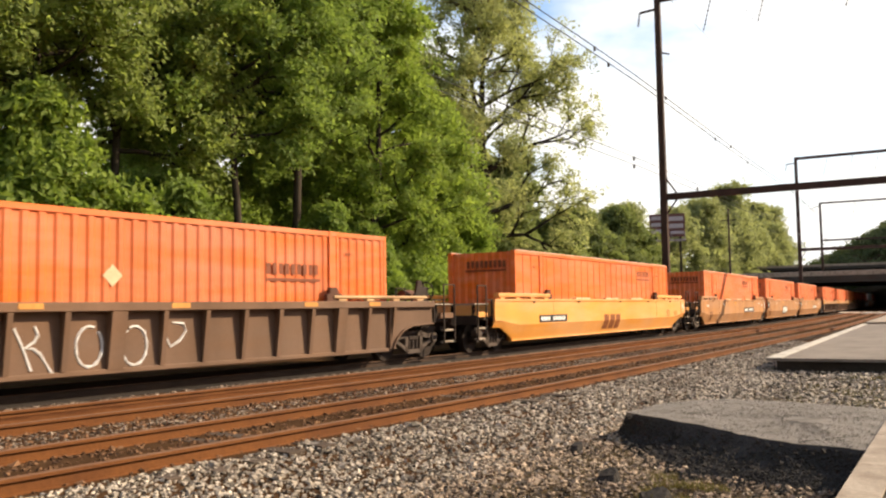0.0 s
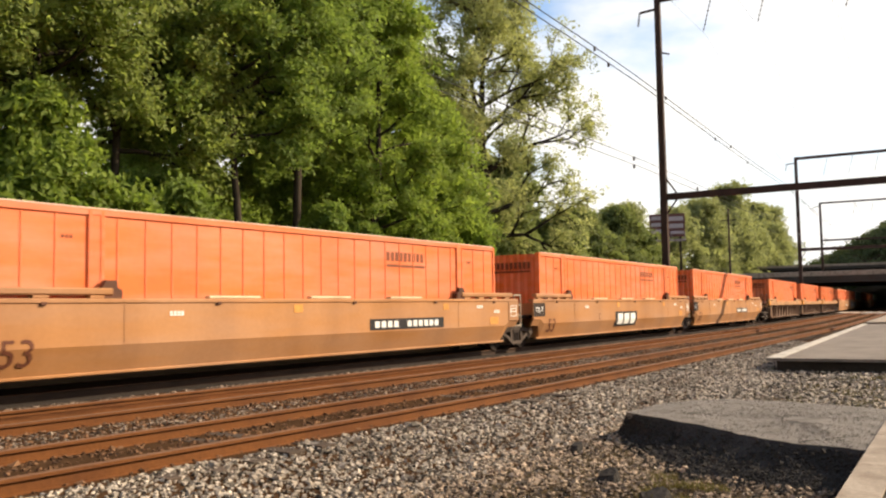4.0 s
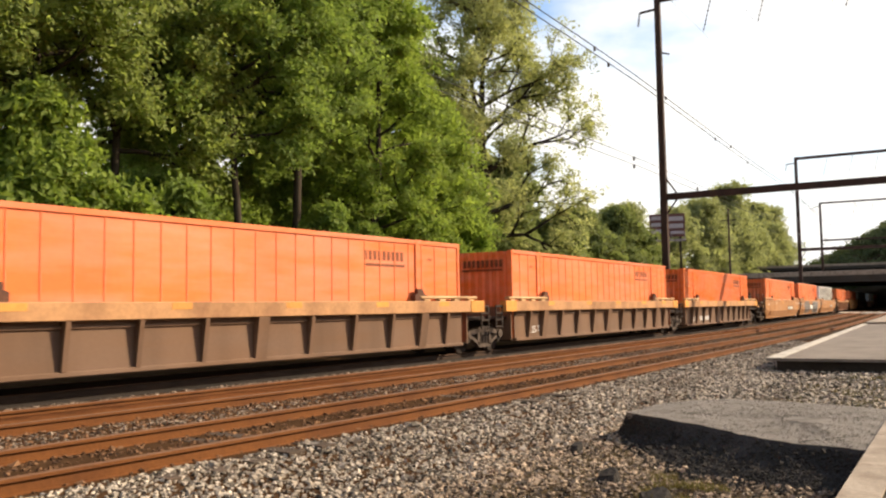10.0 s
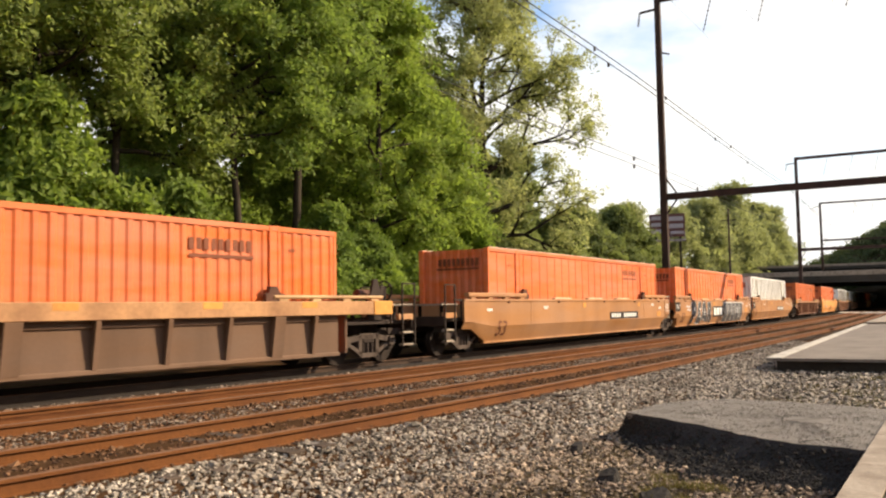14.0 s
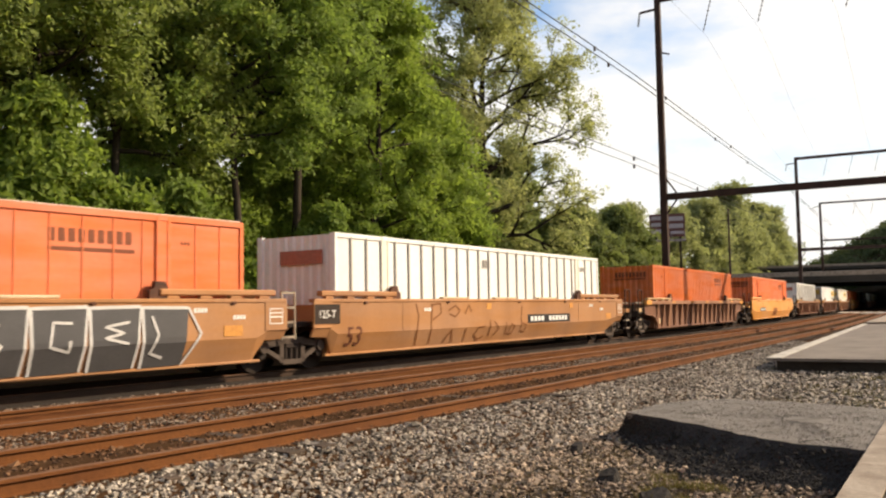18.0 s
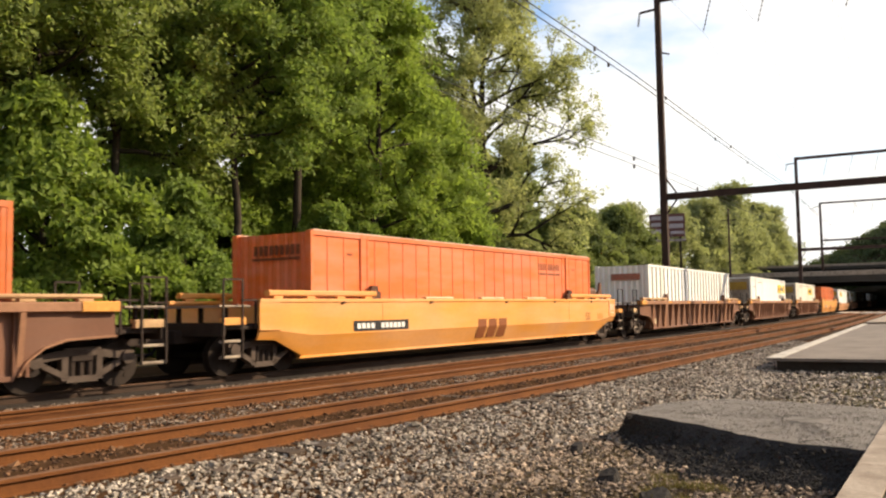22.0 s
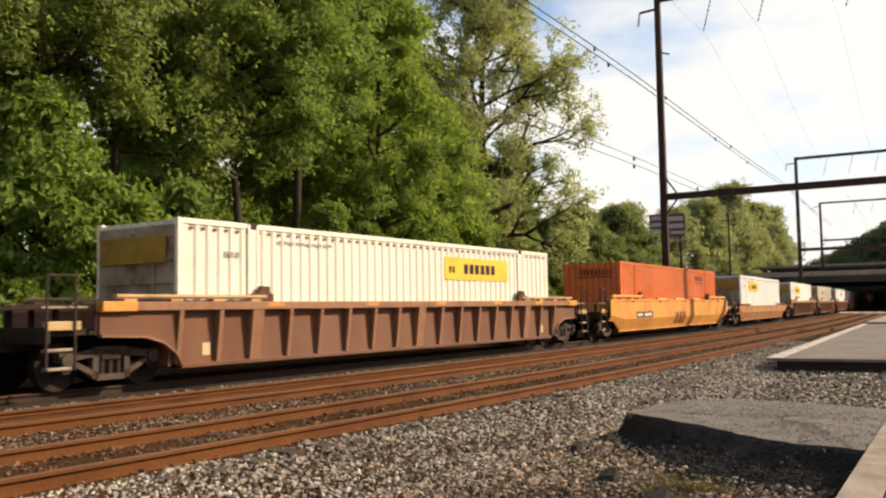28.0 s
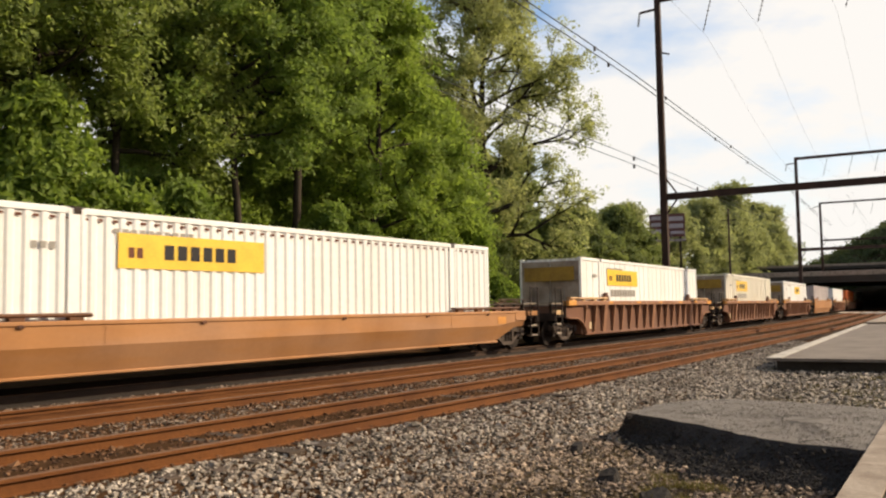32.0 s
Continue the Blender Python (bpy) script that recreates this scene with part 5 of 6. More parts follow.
def smooth_car(m, body, label, left="end", right="end", top=1.60, guide=None, tank=False):
    """Well car with plain folded side sheets that slope in below."""
    car = thing("well_car", label, "rail car", m, "freight train cars")
    for sy in (-1, 1):
        me = Mesh()
        x_out = [9.95 if k == "end" else 9.1 for k in (left, right)]
        st = [(-x_out[0], 0.95, 0.75), (-x_out[0] + 0.55, 0.93, 0.73), (-8.25, 0.80, 0.27), (8.25, 0.80, 0.27), (x_out[1] - 0.55, 0.93, 0.73), (x_out[1], 0.95, 0.75)]
        def ring(x, fold, low):
            sl = 1.50 - 0.20 * (fold - low) / 0.49
            return [(x, sy * 1.46, top), (x, sy * 1.52, top - 0.02), (x, sy * 1.52, fold), (x, sy * sl, low), (x, sy * (sl - 0.05), low), (x, sy * 1.46, fold)]
        rings = [ring(*q) for q in st]
        for r0, r1 in zip(rings, rings[1:]):
            for j in range(6):
                k = (j + 1) % 6
                me.poly((r0[j], r0[k], r1[k], r1[j]))
        me.poly(rings[0])
        me.poly(rings[-1])
        part("side_sheet", me, body, car)
        lo, hi = sorted((sy * 1.36, sy * 1.545))
        part("top_chord", Mesh().soft(-x_out[0], x_out[1], lo, hi, top - 0.055, top + 0.03), body, car)
        lo, hi = sorted((sy * 1.22, sy * 1.33))
        part("bottom_sill", Mesh().soft(-8.5, 8.5, lo, hi, 0.27, 0.33), body, car)
        for x in (-2.9, 0.1, 3.1):
            lo, hi = sorted((sy * 1.35, sy * 1.50))
            if top > 1.5:
                part("hold_down_tab", Mesh().soft(x - 0.7, x + 0.7, lo, hi, 1.63, 1.69), TAB_LIT, car, "hold-down strip with sunlight in its pale colour")
        for x in (-5.6, 5.6):
            lo, hi = sorted((sy * 1.519, sy * 1.527))
            part("weld_plate", Mesh().box(x - 0.02, x + 0.02, lo, hi, 0.82, top - 0.06), body, car)
    for i in range(6):
        x = -7.6 + i * 3.04
        part("cross_member", Mesh().soft(x - 0.25, x + 0.25, -1.28, 1.28, 0.26, 0.335), GRIME, car)
    for e in (-1, 1):
        part("bulkhead", Mesh().box(min(e * 8.30, e * 8.36), max(e * 8.30, e * 8.36), -1.27, 1.27, 0.33, top - 0.1), body, car)
    corner_guides(car, guide or body, top + 0.03, (x_out[0] - 0.3, x_out[1] - 0.3), 0.19 if top > 1.5 else 0.13, top > 1.5)
    for e in (-1, 1):
        for sy in (-1, 1):
            lo, hi = sorted((sy * 1.50, sy * 1.535))
            xo = x_out[e > 0]
            panel = part("end_panel", Mesh().soft(min(e * (xo - 0.62), e * (xo + 0.02)), max(e * (xo - 0.62), e * (xo + 0.02)), lo, hi, 0.97, top - 0.04, 0.008), body, car)
            part("panel_lip", Mesh().soft(min(e * (xo - 0.62), e * (xo + 0.02)), max(e * (xo - 0.62), e * (xo + 0.02)), lo - 0.012, hi + 0.012, 0.95, 0.98, 0.004), body, panel)
    x = x_out[1] - 0.5
    if top > 1.5:
        for z0, z1 in ((1.08, 1.10), (1.40, 1.42), (1.22, 1.25), (1.31, 1.335)):
            plate(car, x, x + 0.38, z0, z1, -1.536, WHITE_MARK, "placard_line", 0.006)
        for xx in (x, x + 0.36):
            plate(car, xx, xx + 0.02, 1.08, 1.42, -1.536, WHITE_MARK, "placard_frame", 0.008)
    for xx in (-7.2, -3.4, 0.9, 4.4, 7.6):
        part("grab_lug", Mesh().soft(xx - 0.05, xx + 0.05, -1.565, -1.52, top - 0.09, top - 0.03, 0.008), LOCK, car)
    plate(car, x - 1.25, x - 0.75, 0.86, 1.08, -1.526, YELLOW_OLD, "paint_patch")
    finish_ends(car, left, right, body, tank, 0, True)
    return car


# ---- containers ----
CONT_LEN, CONT_W, CONT_Z0, CONT_H = 16.154, 2.59, 0.36, 2.89
BODY_CACHE = {}


def container_body(style):
    """Side walls, roof and ends of a container; corrugated, or flat with outside posts."""
    if style in BODY_CACHE:
        return BODY_CACHE[style]
    hx, hy, z0, z1 = CONT_LEN / 2 - 0.05, CONT_W / 2 - 0.012, CONT_Z0 + 0.10, CONT_Z0 + CONT_H - 0.03
    m = Mesh()
    if style == "corrugated":
        xs, x, k = [], -hx + 0.1, 0
        while x < hx - 0.1:
            for dx, dep in ((0.0, 0.0), (0.10, 0.0), (0.14, 0.029), (0.26, 0.029)):
                if x + dx < hx - 0.1:
                    xs.append((x + dx, dep))
            x += 0.31
        xs = [(-hx, 0.0)] + xs + [(hx, 0.0)]
    else:
        xs = [(-hx, 0.02), (hx, 0.02)]
    for (xa, da), (xb, db) in zip(xs, xs[1:]):
        for sy in (-1, 1):
            m.poly([(xa, sy * (hy - da), z0), (xb, sy * (hy - db), z0), (xb, sy * (hy - db), z1), (xa, sy * (hy - da), z1)])
        for z in (z0, z1):
            m.poly([(xa, -hy + da, z), (xb, -hy + db, z), (xb, hy - db, z), (xa, hy - da, z)])
    me = m.done("shell", weld=True)
    m = Mesh()
    prof = [(-hy, 0.0)]
    y = -hy + 0.12
    while y < hy - 0.25:
        prof += [(y, 0.0), (y + 0.05, 0.03), (y + 0.13, 0.03), (y + 0.18, 0.0)]
        y += 0.27
    prof.append((hy, 0.0))
    for (ya, da), (yb, db) in zip(prof, prof[1:]):
        m.poly([(da, ya, z0), (db, yb, z0), (db, yb, z1), (da, ya, z1)])
    end = m.done("end_wall", weld=True)
    post = None
    if style != "corrugated":
        post = (Mesh().soft(-0.028, 0.028, -0.02, 0.012, CONT_Z0 + 0.16, CONT_Z0 + CONT_H - 0.09, 0.006) if style == "posted" else Mesh().soft(-0.014, 0.014, 0.004, 0.02, CONT_Z0 + 0.16, CONT_Z0 + CONT_H - 0.09, 0.004)).done("side_post")
    hx2, hy2 = CONT_LEN / 2, CONT_W / 2
    corner = Mesh().soft(-0.09, 0.0, 0.0, 0.16, CONT_Z0, CONT_Z0 + CONT_H, 0.01).done("corner_post")
    rail = Mesh().soft(-hx2 + 0.09, hx2 - 0.09, -0.03, 0.05, 0, 0.12, 0.012).done("side_rail")
    prof = [(-0.17, 0.02), (-0.17, -0.012), (-0.16, -0.022), (-0.09, -0.022), (-0.08, -0.008), (0.08, -0.008), (0.09, -0.022), (0.16, -0.022), (0.17, -0.012), (0.17, 0.02)]
    lift = Mesh().hexa([(x, y, CONT_Z0 + 0.1) for x, y in prof], [(x, y, CONT_Z0 + CONT_H - 0.02) for x, y in prof]).done("lifting_post")
    cast = Mesh().soft(-0.12, 0.12, -0.01, 0.14, -0.09, 0.03, 0.012).done("corner_casting")
    BODY_CACHE[style] = (me, post, corner, rail, lift, cast, end)
    return BODY_CACHE[style]


def coloured(me, mat):
    c = me.copy()
    c.materials.clear()
    c.materials.append(mat)
    return c


PAINTED = {}


def container(m, style, paint, label, trim=None, post_mat=None):
    key = (style, paint.name, post_mat.name if post_mat else "")
    if key not in PAINTED:
        src = container_body(style)
        PAINTED[key] = [coloured(x, (post_mat if i == 1 and post_mat else paint)) if x else None for i, x in enumerate(src)]
    me, post, corner, rail, lift, cast, end = PAINTED[key]
    c = thing("shipping_container", label, "container", m, "containers on the train")
    part("shell", me, None, c)
    part("end_wall", end, None, c).matrix_basis = pose(-CONT_LEN / 2 + 0.04, 0, 0)
    part("end_wall", end, None, c).matrix_basis = pose(CONT_LEN / 2 - 0.04, 0, 0, 0, 0, 180)
    hx, hy = CONT_LEN / 2, CONT_W / 2
    for e in (-1, 1):
        for sy in (-1, 1):
            ob = part("corner_post", corner, None, c)
            ob.matrix_basis = {(-1, -1): pose(-hx + 0.09, -hy, 0), (1, -1): pose(hx, -hy, 0), (-1, 1): pose(-hx, hy, 0, 0, 0, 180), (1, 1): pose(hx - 0.09, hy, 0, 0, 0, 180)}[(e, sy)]
            ob = part("lifting_post", CREAM_LIFT if style == "posted" else lift, None, c)
            ob.matrix_basis = pose(e * 6.05, sy * (hy - 0.01), 0, 0, 0, 0 if sy < 0 else 180)
            ob = part("corner_casting", cast, None, c)
            ob.matrix_basis = pose(e * 6.05, sy * hy, CONT_Z0 + CONT_H - 0.02, 0, 0, 0 if sy < 0 else 180)
    if trim:
        for sy in (-1, 1):
            part("roof_edge", Mesh().soft(-hx + 0.1, hx - 0.1, sy * (hy - 0.05) - 0.045, sy * (hy - 0.05) + 0.045, CONT_Z0 + CONT_H, CONT_Z0 + CONT_H + 0.03, 0.008), trim, c)
    for sy in (-1, 1):
        for zz in (CONT_Z0, CONT_Z0 + CONT_H - 0.12):
            part("side_rail", rail, None, c).matrix_basis = pose(0, sy * (hy - 0.028), zz, 0, 0, 0 if sy < 0 else 180)
        if post:
            n = 26
            for i in range(1, n):
                x = -hx + CONT_LEN * i / n
                part("side_post", post, None, c).matrix_basis = pose(x, sy * (hy - 0.014), 0, 0, 0, 0 if sy < 0 else 180)
    return c


CREAM_LIFT = coloured(container_body("posted")[4], CREAM)
FACE = -CONT_W / 2 + 0.0095
FLAT_FACE = -CONT_W / 2 + 0.029


def orange_marks(c, hazard=False, x=3.7, dz=0.0, flat=False):
    # dark name bars on the side and on the end
    y = FLAT_FACE if flat else FACE
    bars(c, x, x + 1.72, 2.64 + dz, 2.88 + dz, y, NAME_MARK, 9, 0.36)
    plate(c, x, x + 1.72, 2.48 + dz, 2.55 + dz, y, NAME_MARK, d=0.004)
    for k in (-1, 1):
        bars(c, k * 6.6 - 0.12, k * 6.6 + 0.12, 2.70, 2.76, y, NAME_MARK, 3, 0.4)
    e = -CONT_LEN / 2 - 0.004
    m = Mesh()
    for i in range(9):
        m.box(e - 0.003, e, -0.95 + i * 0.172, -0.84 + i * 0.172, 2.70, 2.94)
    m.box(e - 0.003, e, -0.95, 0.6, 2.58, 2.64)
    part("end_sign", m, NAME_MARK, c, "dark name bars on the end")
    if hazard:
        m = Mesh()
        m.hexa([(0, FACE, 1.85), (0.21, FACE, 2.06), (0, FACE, 2.27), (-0.21, FACE, 2.06)], [(0, FACE - 0.005, 1.85), (0.21, FACE - 0.005, 2.06), (0, FACE - 0.005, 2.27), (-0.21, FACE - 0.005, 2.06)])
        part("placard", m, PLACARD, c, "pale diamond placard")


def yellow_sign(c, x0, x1, z0, z1, n=6):
    plate(c, x0, x1, z0, z1, FACE, YELLOW_MARK, "name_sign")
    w = x1 - x0
    bars(c, x0 + 0.28 * w, x0 + 0.8 * w, z0 + 0.28 * (z1 - z0), z0 + 0.72 * (z1 - z0), FACE - 0.007, BLACK, n, 0.28)
    bars(c, x0 + 0.06 * w, x0 + 0.16 * w, z0 + 0.3 * (z1 - z0), z0 + 0.6 * (z1 - z0), FACE - 0.007, DARK_MARK, 2, 0.3)


CONSIST = []


def side_y(z):
    """The folded side of a smooth car."""
    return -1.523 if z >= 0.8 else -1.523 + 0.216 * (0.8 - z) / 0.53


def ribbon(pts, width, lift, wobble=0.0):
    """A painted stroke that lies on the folded side."""
    m = Mesh()
    line = []
    for (x0, z0), (x1, z1) in zip(pts, pts[1:]):
        n = max(2, int(math.hypot(x1 - x0, z1 - z0) / 0.07))
        line += [(x0 + (x1 - x0) * i / n, z0 + (z1 - z0) * i / n) for i in range(n)]
    line.append(pts[-1])
    rows = []
    for i, (x, z) in enumerate(line):
        a, b = line[max(i - 1, 0)], line[min(i + 1, len(line) - 1)]
        l = math.hypot(b[0] - a[0], b[1] - a[1]) or 1
        nx, nz = -(b[1] - a[1]) / l, (b[0] - a[0]) / l
        h = width / 2
        row = []
        for u in np.linspace(-1, 1, 9):
            zz = min(max(z + nz * h * u, 0.31), 1.52)
            row.append((x + nx * h * u, side_y(zz) - lift, zz))
        rows.append(row)
    for r0, r1 in zip(rows, rows[1:]):
        for u in range(8):
            m.poly([r0[u], r0[u + 1], r1[u + 1], r1[u]])
    return m


def owner_blocks(car, x0, x1, z0, z1, mat=None, lift=0.006):
    """The owner's mark as three plain blocks on the folded side."""
    w = (x1 - x0) / 3
    for i in range(3):
        x = x0 + (i + 0.5) * w
        part("owner_mark", ribbon([(x, z0), (x, z1)], w * 0.78, lift), mat or OWNER_BROWN, car)


P_STROKES = [[(0.25, 0.0), (0.35, 0.95)], [(0.05, 0.75), (0.4, 0.98), (0.85, 0.95), (0.95, 0.72), (0.75, 0.52), (0.4, 0.45)]]
E_STROKES = [[(0.95, 0.95), (0.4, 0.92), (0.2, 0.12), (0.9, 0.10)], [(0.3, 0.52), (0.75, 0.55)]]
A_STROKES = [[(0.0, 0.05), (0.3, 0.9), (0.65, 0.95), (0.85, 0.05)], [(0.15, 0.35), (0.8, 0.38)]]
R_STROKES = [[(0.15, 0.0), (0.2, 0.95), (0.7, 0.95), (0.8, 0.68), (0.3, 0.5)], [(0.35, 0.5), (0.95, 0.1), (0.7, 0.0)]]


def spray(car, strokes, x, w, z):
    for width, mat, lift in ((0.42, GRAFFITI_PALE, 0.008), (0.33, GRAFFITI_DARK, 0.016)):
        for k, st in enumerate(strokes):
            part("graffiti", ribbon([(x + a * w, z + b * 0.98) for a, b in st], width, lift + 0.002 * k), mat, car)


def spray_block(car, loop):
    """A filled block with a pale outline."""
    m = Mesh()
    n = 10
    (xa, za), (xb, zb), _, (xc, zc), (xd, zd), _ = loop
    for i in range(n):
        u, v = i / n, (i + 1) / n
        q = []
        for t, side in ((u, 0), (u, 1), (v, 1), (v, 0)):
            x = (xa + (xd - xa) * t) if side == 0 else (xb + (xc - xb) * t)
            z = (za + (zd - za) * t) if side == 0 else (zb + (zc - zb) * t)
            q.append((x, side_y(z) - 0.012, z))
        m.poly(q)
    part("graffiti", m, GRAFFITI_DARK, car)
    part("graffiti", ribbon([(xd, zd), (xa, za), (xb, zb)], 0.06, 0.018), GRAFFITI_PALE, car)
    part("graffiti", ribbon([(xb, zb), (loop[2][0], loop[2][1]), (xc, zc)], 0.05, 0.020), GRAFFITI_PALE, car)



def add(s_left, car, box):
    CONSIST.append((s_left + CONT_LEN / 2, car, box))


I4 = Matrix.Identity(4)
ORANGE_LABEL = "orange steel shipping container with dark name bars"
BROWN_LABEL = "ribbed brown steel well car carrying one container"
TAN_LABEL = "weathered tan smooth-sided well unit carrying one container"
YEL_LABEL = "yellow smooth-sided well car carrying one container"

# brown ribbed car with chalky graffiti
car = rib_car(I4, BROWN_DARK, BROWN_DARK, "dull brown ribbed well car with pale scrawled graffiti", brake=1)
for x in (-1.7, 1.35, 5.0, 7.3):
    plate(car, x - 0.22, x + 0.22, 1.45, 1.55, -1.541, YELLOW_OLD, "reflector")
SCRAWL = (
    [(-1.88, 1.14), (-1.80, 0.98), (-1.68, 0.70), (-1.58, 0.42)],
    [(-1.52, 1.16), (-1.46, 1.02), (-1.52, 0.90), (-1.70, 0.80), (-1.55, 0.79), (-1.42, 0.70), (-1.32, 0.55), (-1.20, 0.36)],
    [(-0.50 + 0.26 * math.cos(w), 0.78 + 0.36 * math.sin(w)) for w in np.linspace(1.2, 7.1, 20)],
    [(0.44 + 0.27 * math.cos(w), 0.76 + 0.36 * math.sin(w)) for w in np.linspace(2.2, 8.3, 20)],
    [(1.05, 1.16), (1.12, 0.95), (1.25, 0.70), (1.48, 0.82), (1.62, 1.00), (1.55, 1.14), (1.30, 1.17)],
)
for line in SCRAWL:
    part("graffiti", Mesh().tube([(x, -1.336, z) for x, z in line], [0.03 + 0.008 * math.sin(3 * i) for i in range(len(line))], 5), GRAFFITI_PALE, car)
box = container(I4, "corrugated", ORANGE, "orange corrugated container with a pale diamond placard")
orange_marks(box, True, 3.85, -0.45)
add(-170.1, car, box)


def number_panel(car, x0, x1, z0, z1, y=-1.524):
    plate(car, x0, x1, z0, z1, y, BLACK, "number_panel")
    w = x1 - x0
    bars(car, x0 + 0.06 * w, x0 + 0.38 * w, z0 + 0.06, z1 - 0.06, y - 0.007, WHITE_MARK, 4, 0.3)
    bars(car, x0 + 0.48 * w, x0 + 0.94 * w, z0 + 0.06, z1 - 0.06, y - 0.007, WHITE_MARK, 6, 0.3)


def small_marks(car, x53=-7.85, y=-1.524, joint=False):
    if joint:
        plate(car, -9.1, -8.2, 1.04, 1.50, -1.536, GRIME, "dark_panel")
        lettered(car, "125-T", 0.26, -8.98, -1.545, 1.18, WHITE_MARK)
    folded(car, "53", 0.66, x53 - 0.1, 0.50, DARK_MARK)
    for x, z in ((-8.6, 1.25), (7.6, 1.2), (-4.6, 1.3), (6.6, 1.35)):
        bars(car, x, x + 0.35, z, z + 0.09, y, WHITE_MARK, 4, 0.3)
    for x in (-1.2, 4.8):
        plate(car, x, x + 0.28, 1.32, 1.5, y, YELLOW_OLD, "reflector")


car = smooth_car(I4, YELLOW, YEL_LABEL)
owner_blocks(car, -0.95, 0.95, 0.47, 1.03)
lettered(car, "53", 0.42, 7.05, -1.526, 0.84, DARK_MARK)
number_panel(car, -6.8, -4.5, 0.84, 1.09)
box = container(I4, "seamed", ORANGE, ORANGE_LABEL, ROOF_PALE)
orange_marks(box, flat=True)
add(-146.9, car, box)

for k, s in enumerate((-123.7, -104.4, -85.3)):
    car = smooth_car(I4, TAN, TAN_LABEL, "end" if k == 0 else "joint", "end" if k == 2 else "joint", tank=k == 2)
    small_marks(car, joint=k > 0)
    if k == 1:
        part("owner_panel", ribbon([(-1.45, 0.83), (1.15, 0.83)], 0.6, 0.004), BLACK, car)
        owner_blocks(car, -1.25, 1.0, 0.61, 1.05, WHITE_MARK, 0.012)
        lettered(car, "C", 0.34, -3.3, -1.524, 0.85, DARK_MARK)
    else:
        number_panel(car, 1.5, 4.8, 0.84, 1.12)
    box = container(I4, "seamed", ORANGE_FADED, "faded orange sheet-and-post container with dark name bars", ROOF_PALE)
    orange_marks(box, x=2.55, flat=True)
    add(s, car, box)

for k, s in enumerate((-62.1, -42.7, -23.4)):
    car = rib_car(I4, BROWN_DARK, CHORD, "dull brown ribbed well unit with a worn yellow-brown top chord", "end" if k == 0 else "joint", "end" if k == 2 else "joint", 1.24, rib_x=[-7.15, -6.0, -4.6, -3.1, -1.55, 0.0, 1.55, 3.1, 4.6, 6.0, 7.15], jack=(1, 5, 9), brake=int(k == 2))
    if k:
        lettered(car, "125-T", 0.34, -7.0, -1.343, 0.50, GRAFFITI_PALE)
    if k == 2:
        bars(car, -5.25, -4.6, 0.52, 0.74, -1.341, GRAFFITI_PALE, 4, 0.3)
        bars(car, -4.2, -3.1, 0.52, 0.74, -1.341, GRAFFITI_PALE, 6, 0.3)
    arc = k == 2
    box = container(I4, "corrugated" if k == 2 else "seamed", ORANGE if k == 2 else ORANGE_FADED, ORANGE_LABEL)
    orange_marks(box, flat=not arc)
    if arc:
        part("chalk_mark", Mesh().tube([(-7.3 + 0.36 * math.cos(w), FACE - 0.002, 2.72 + 0.42 * math.sin(w)) for w in np.arange(3.3, 6.2, 0.25)], [0.014] * 12, 5), CHALK, box)
    add(s, car, box)

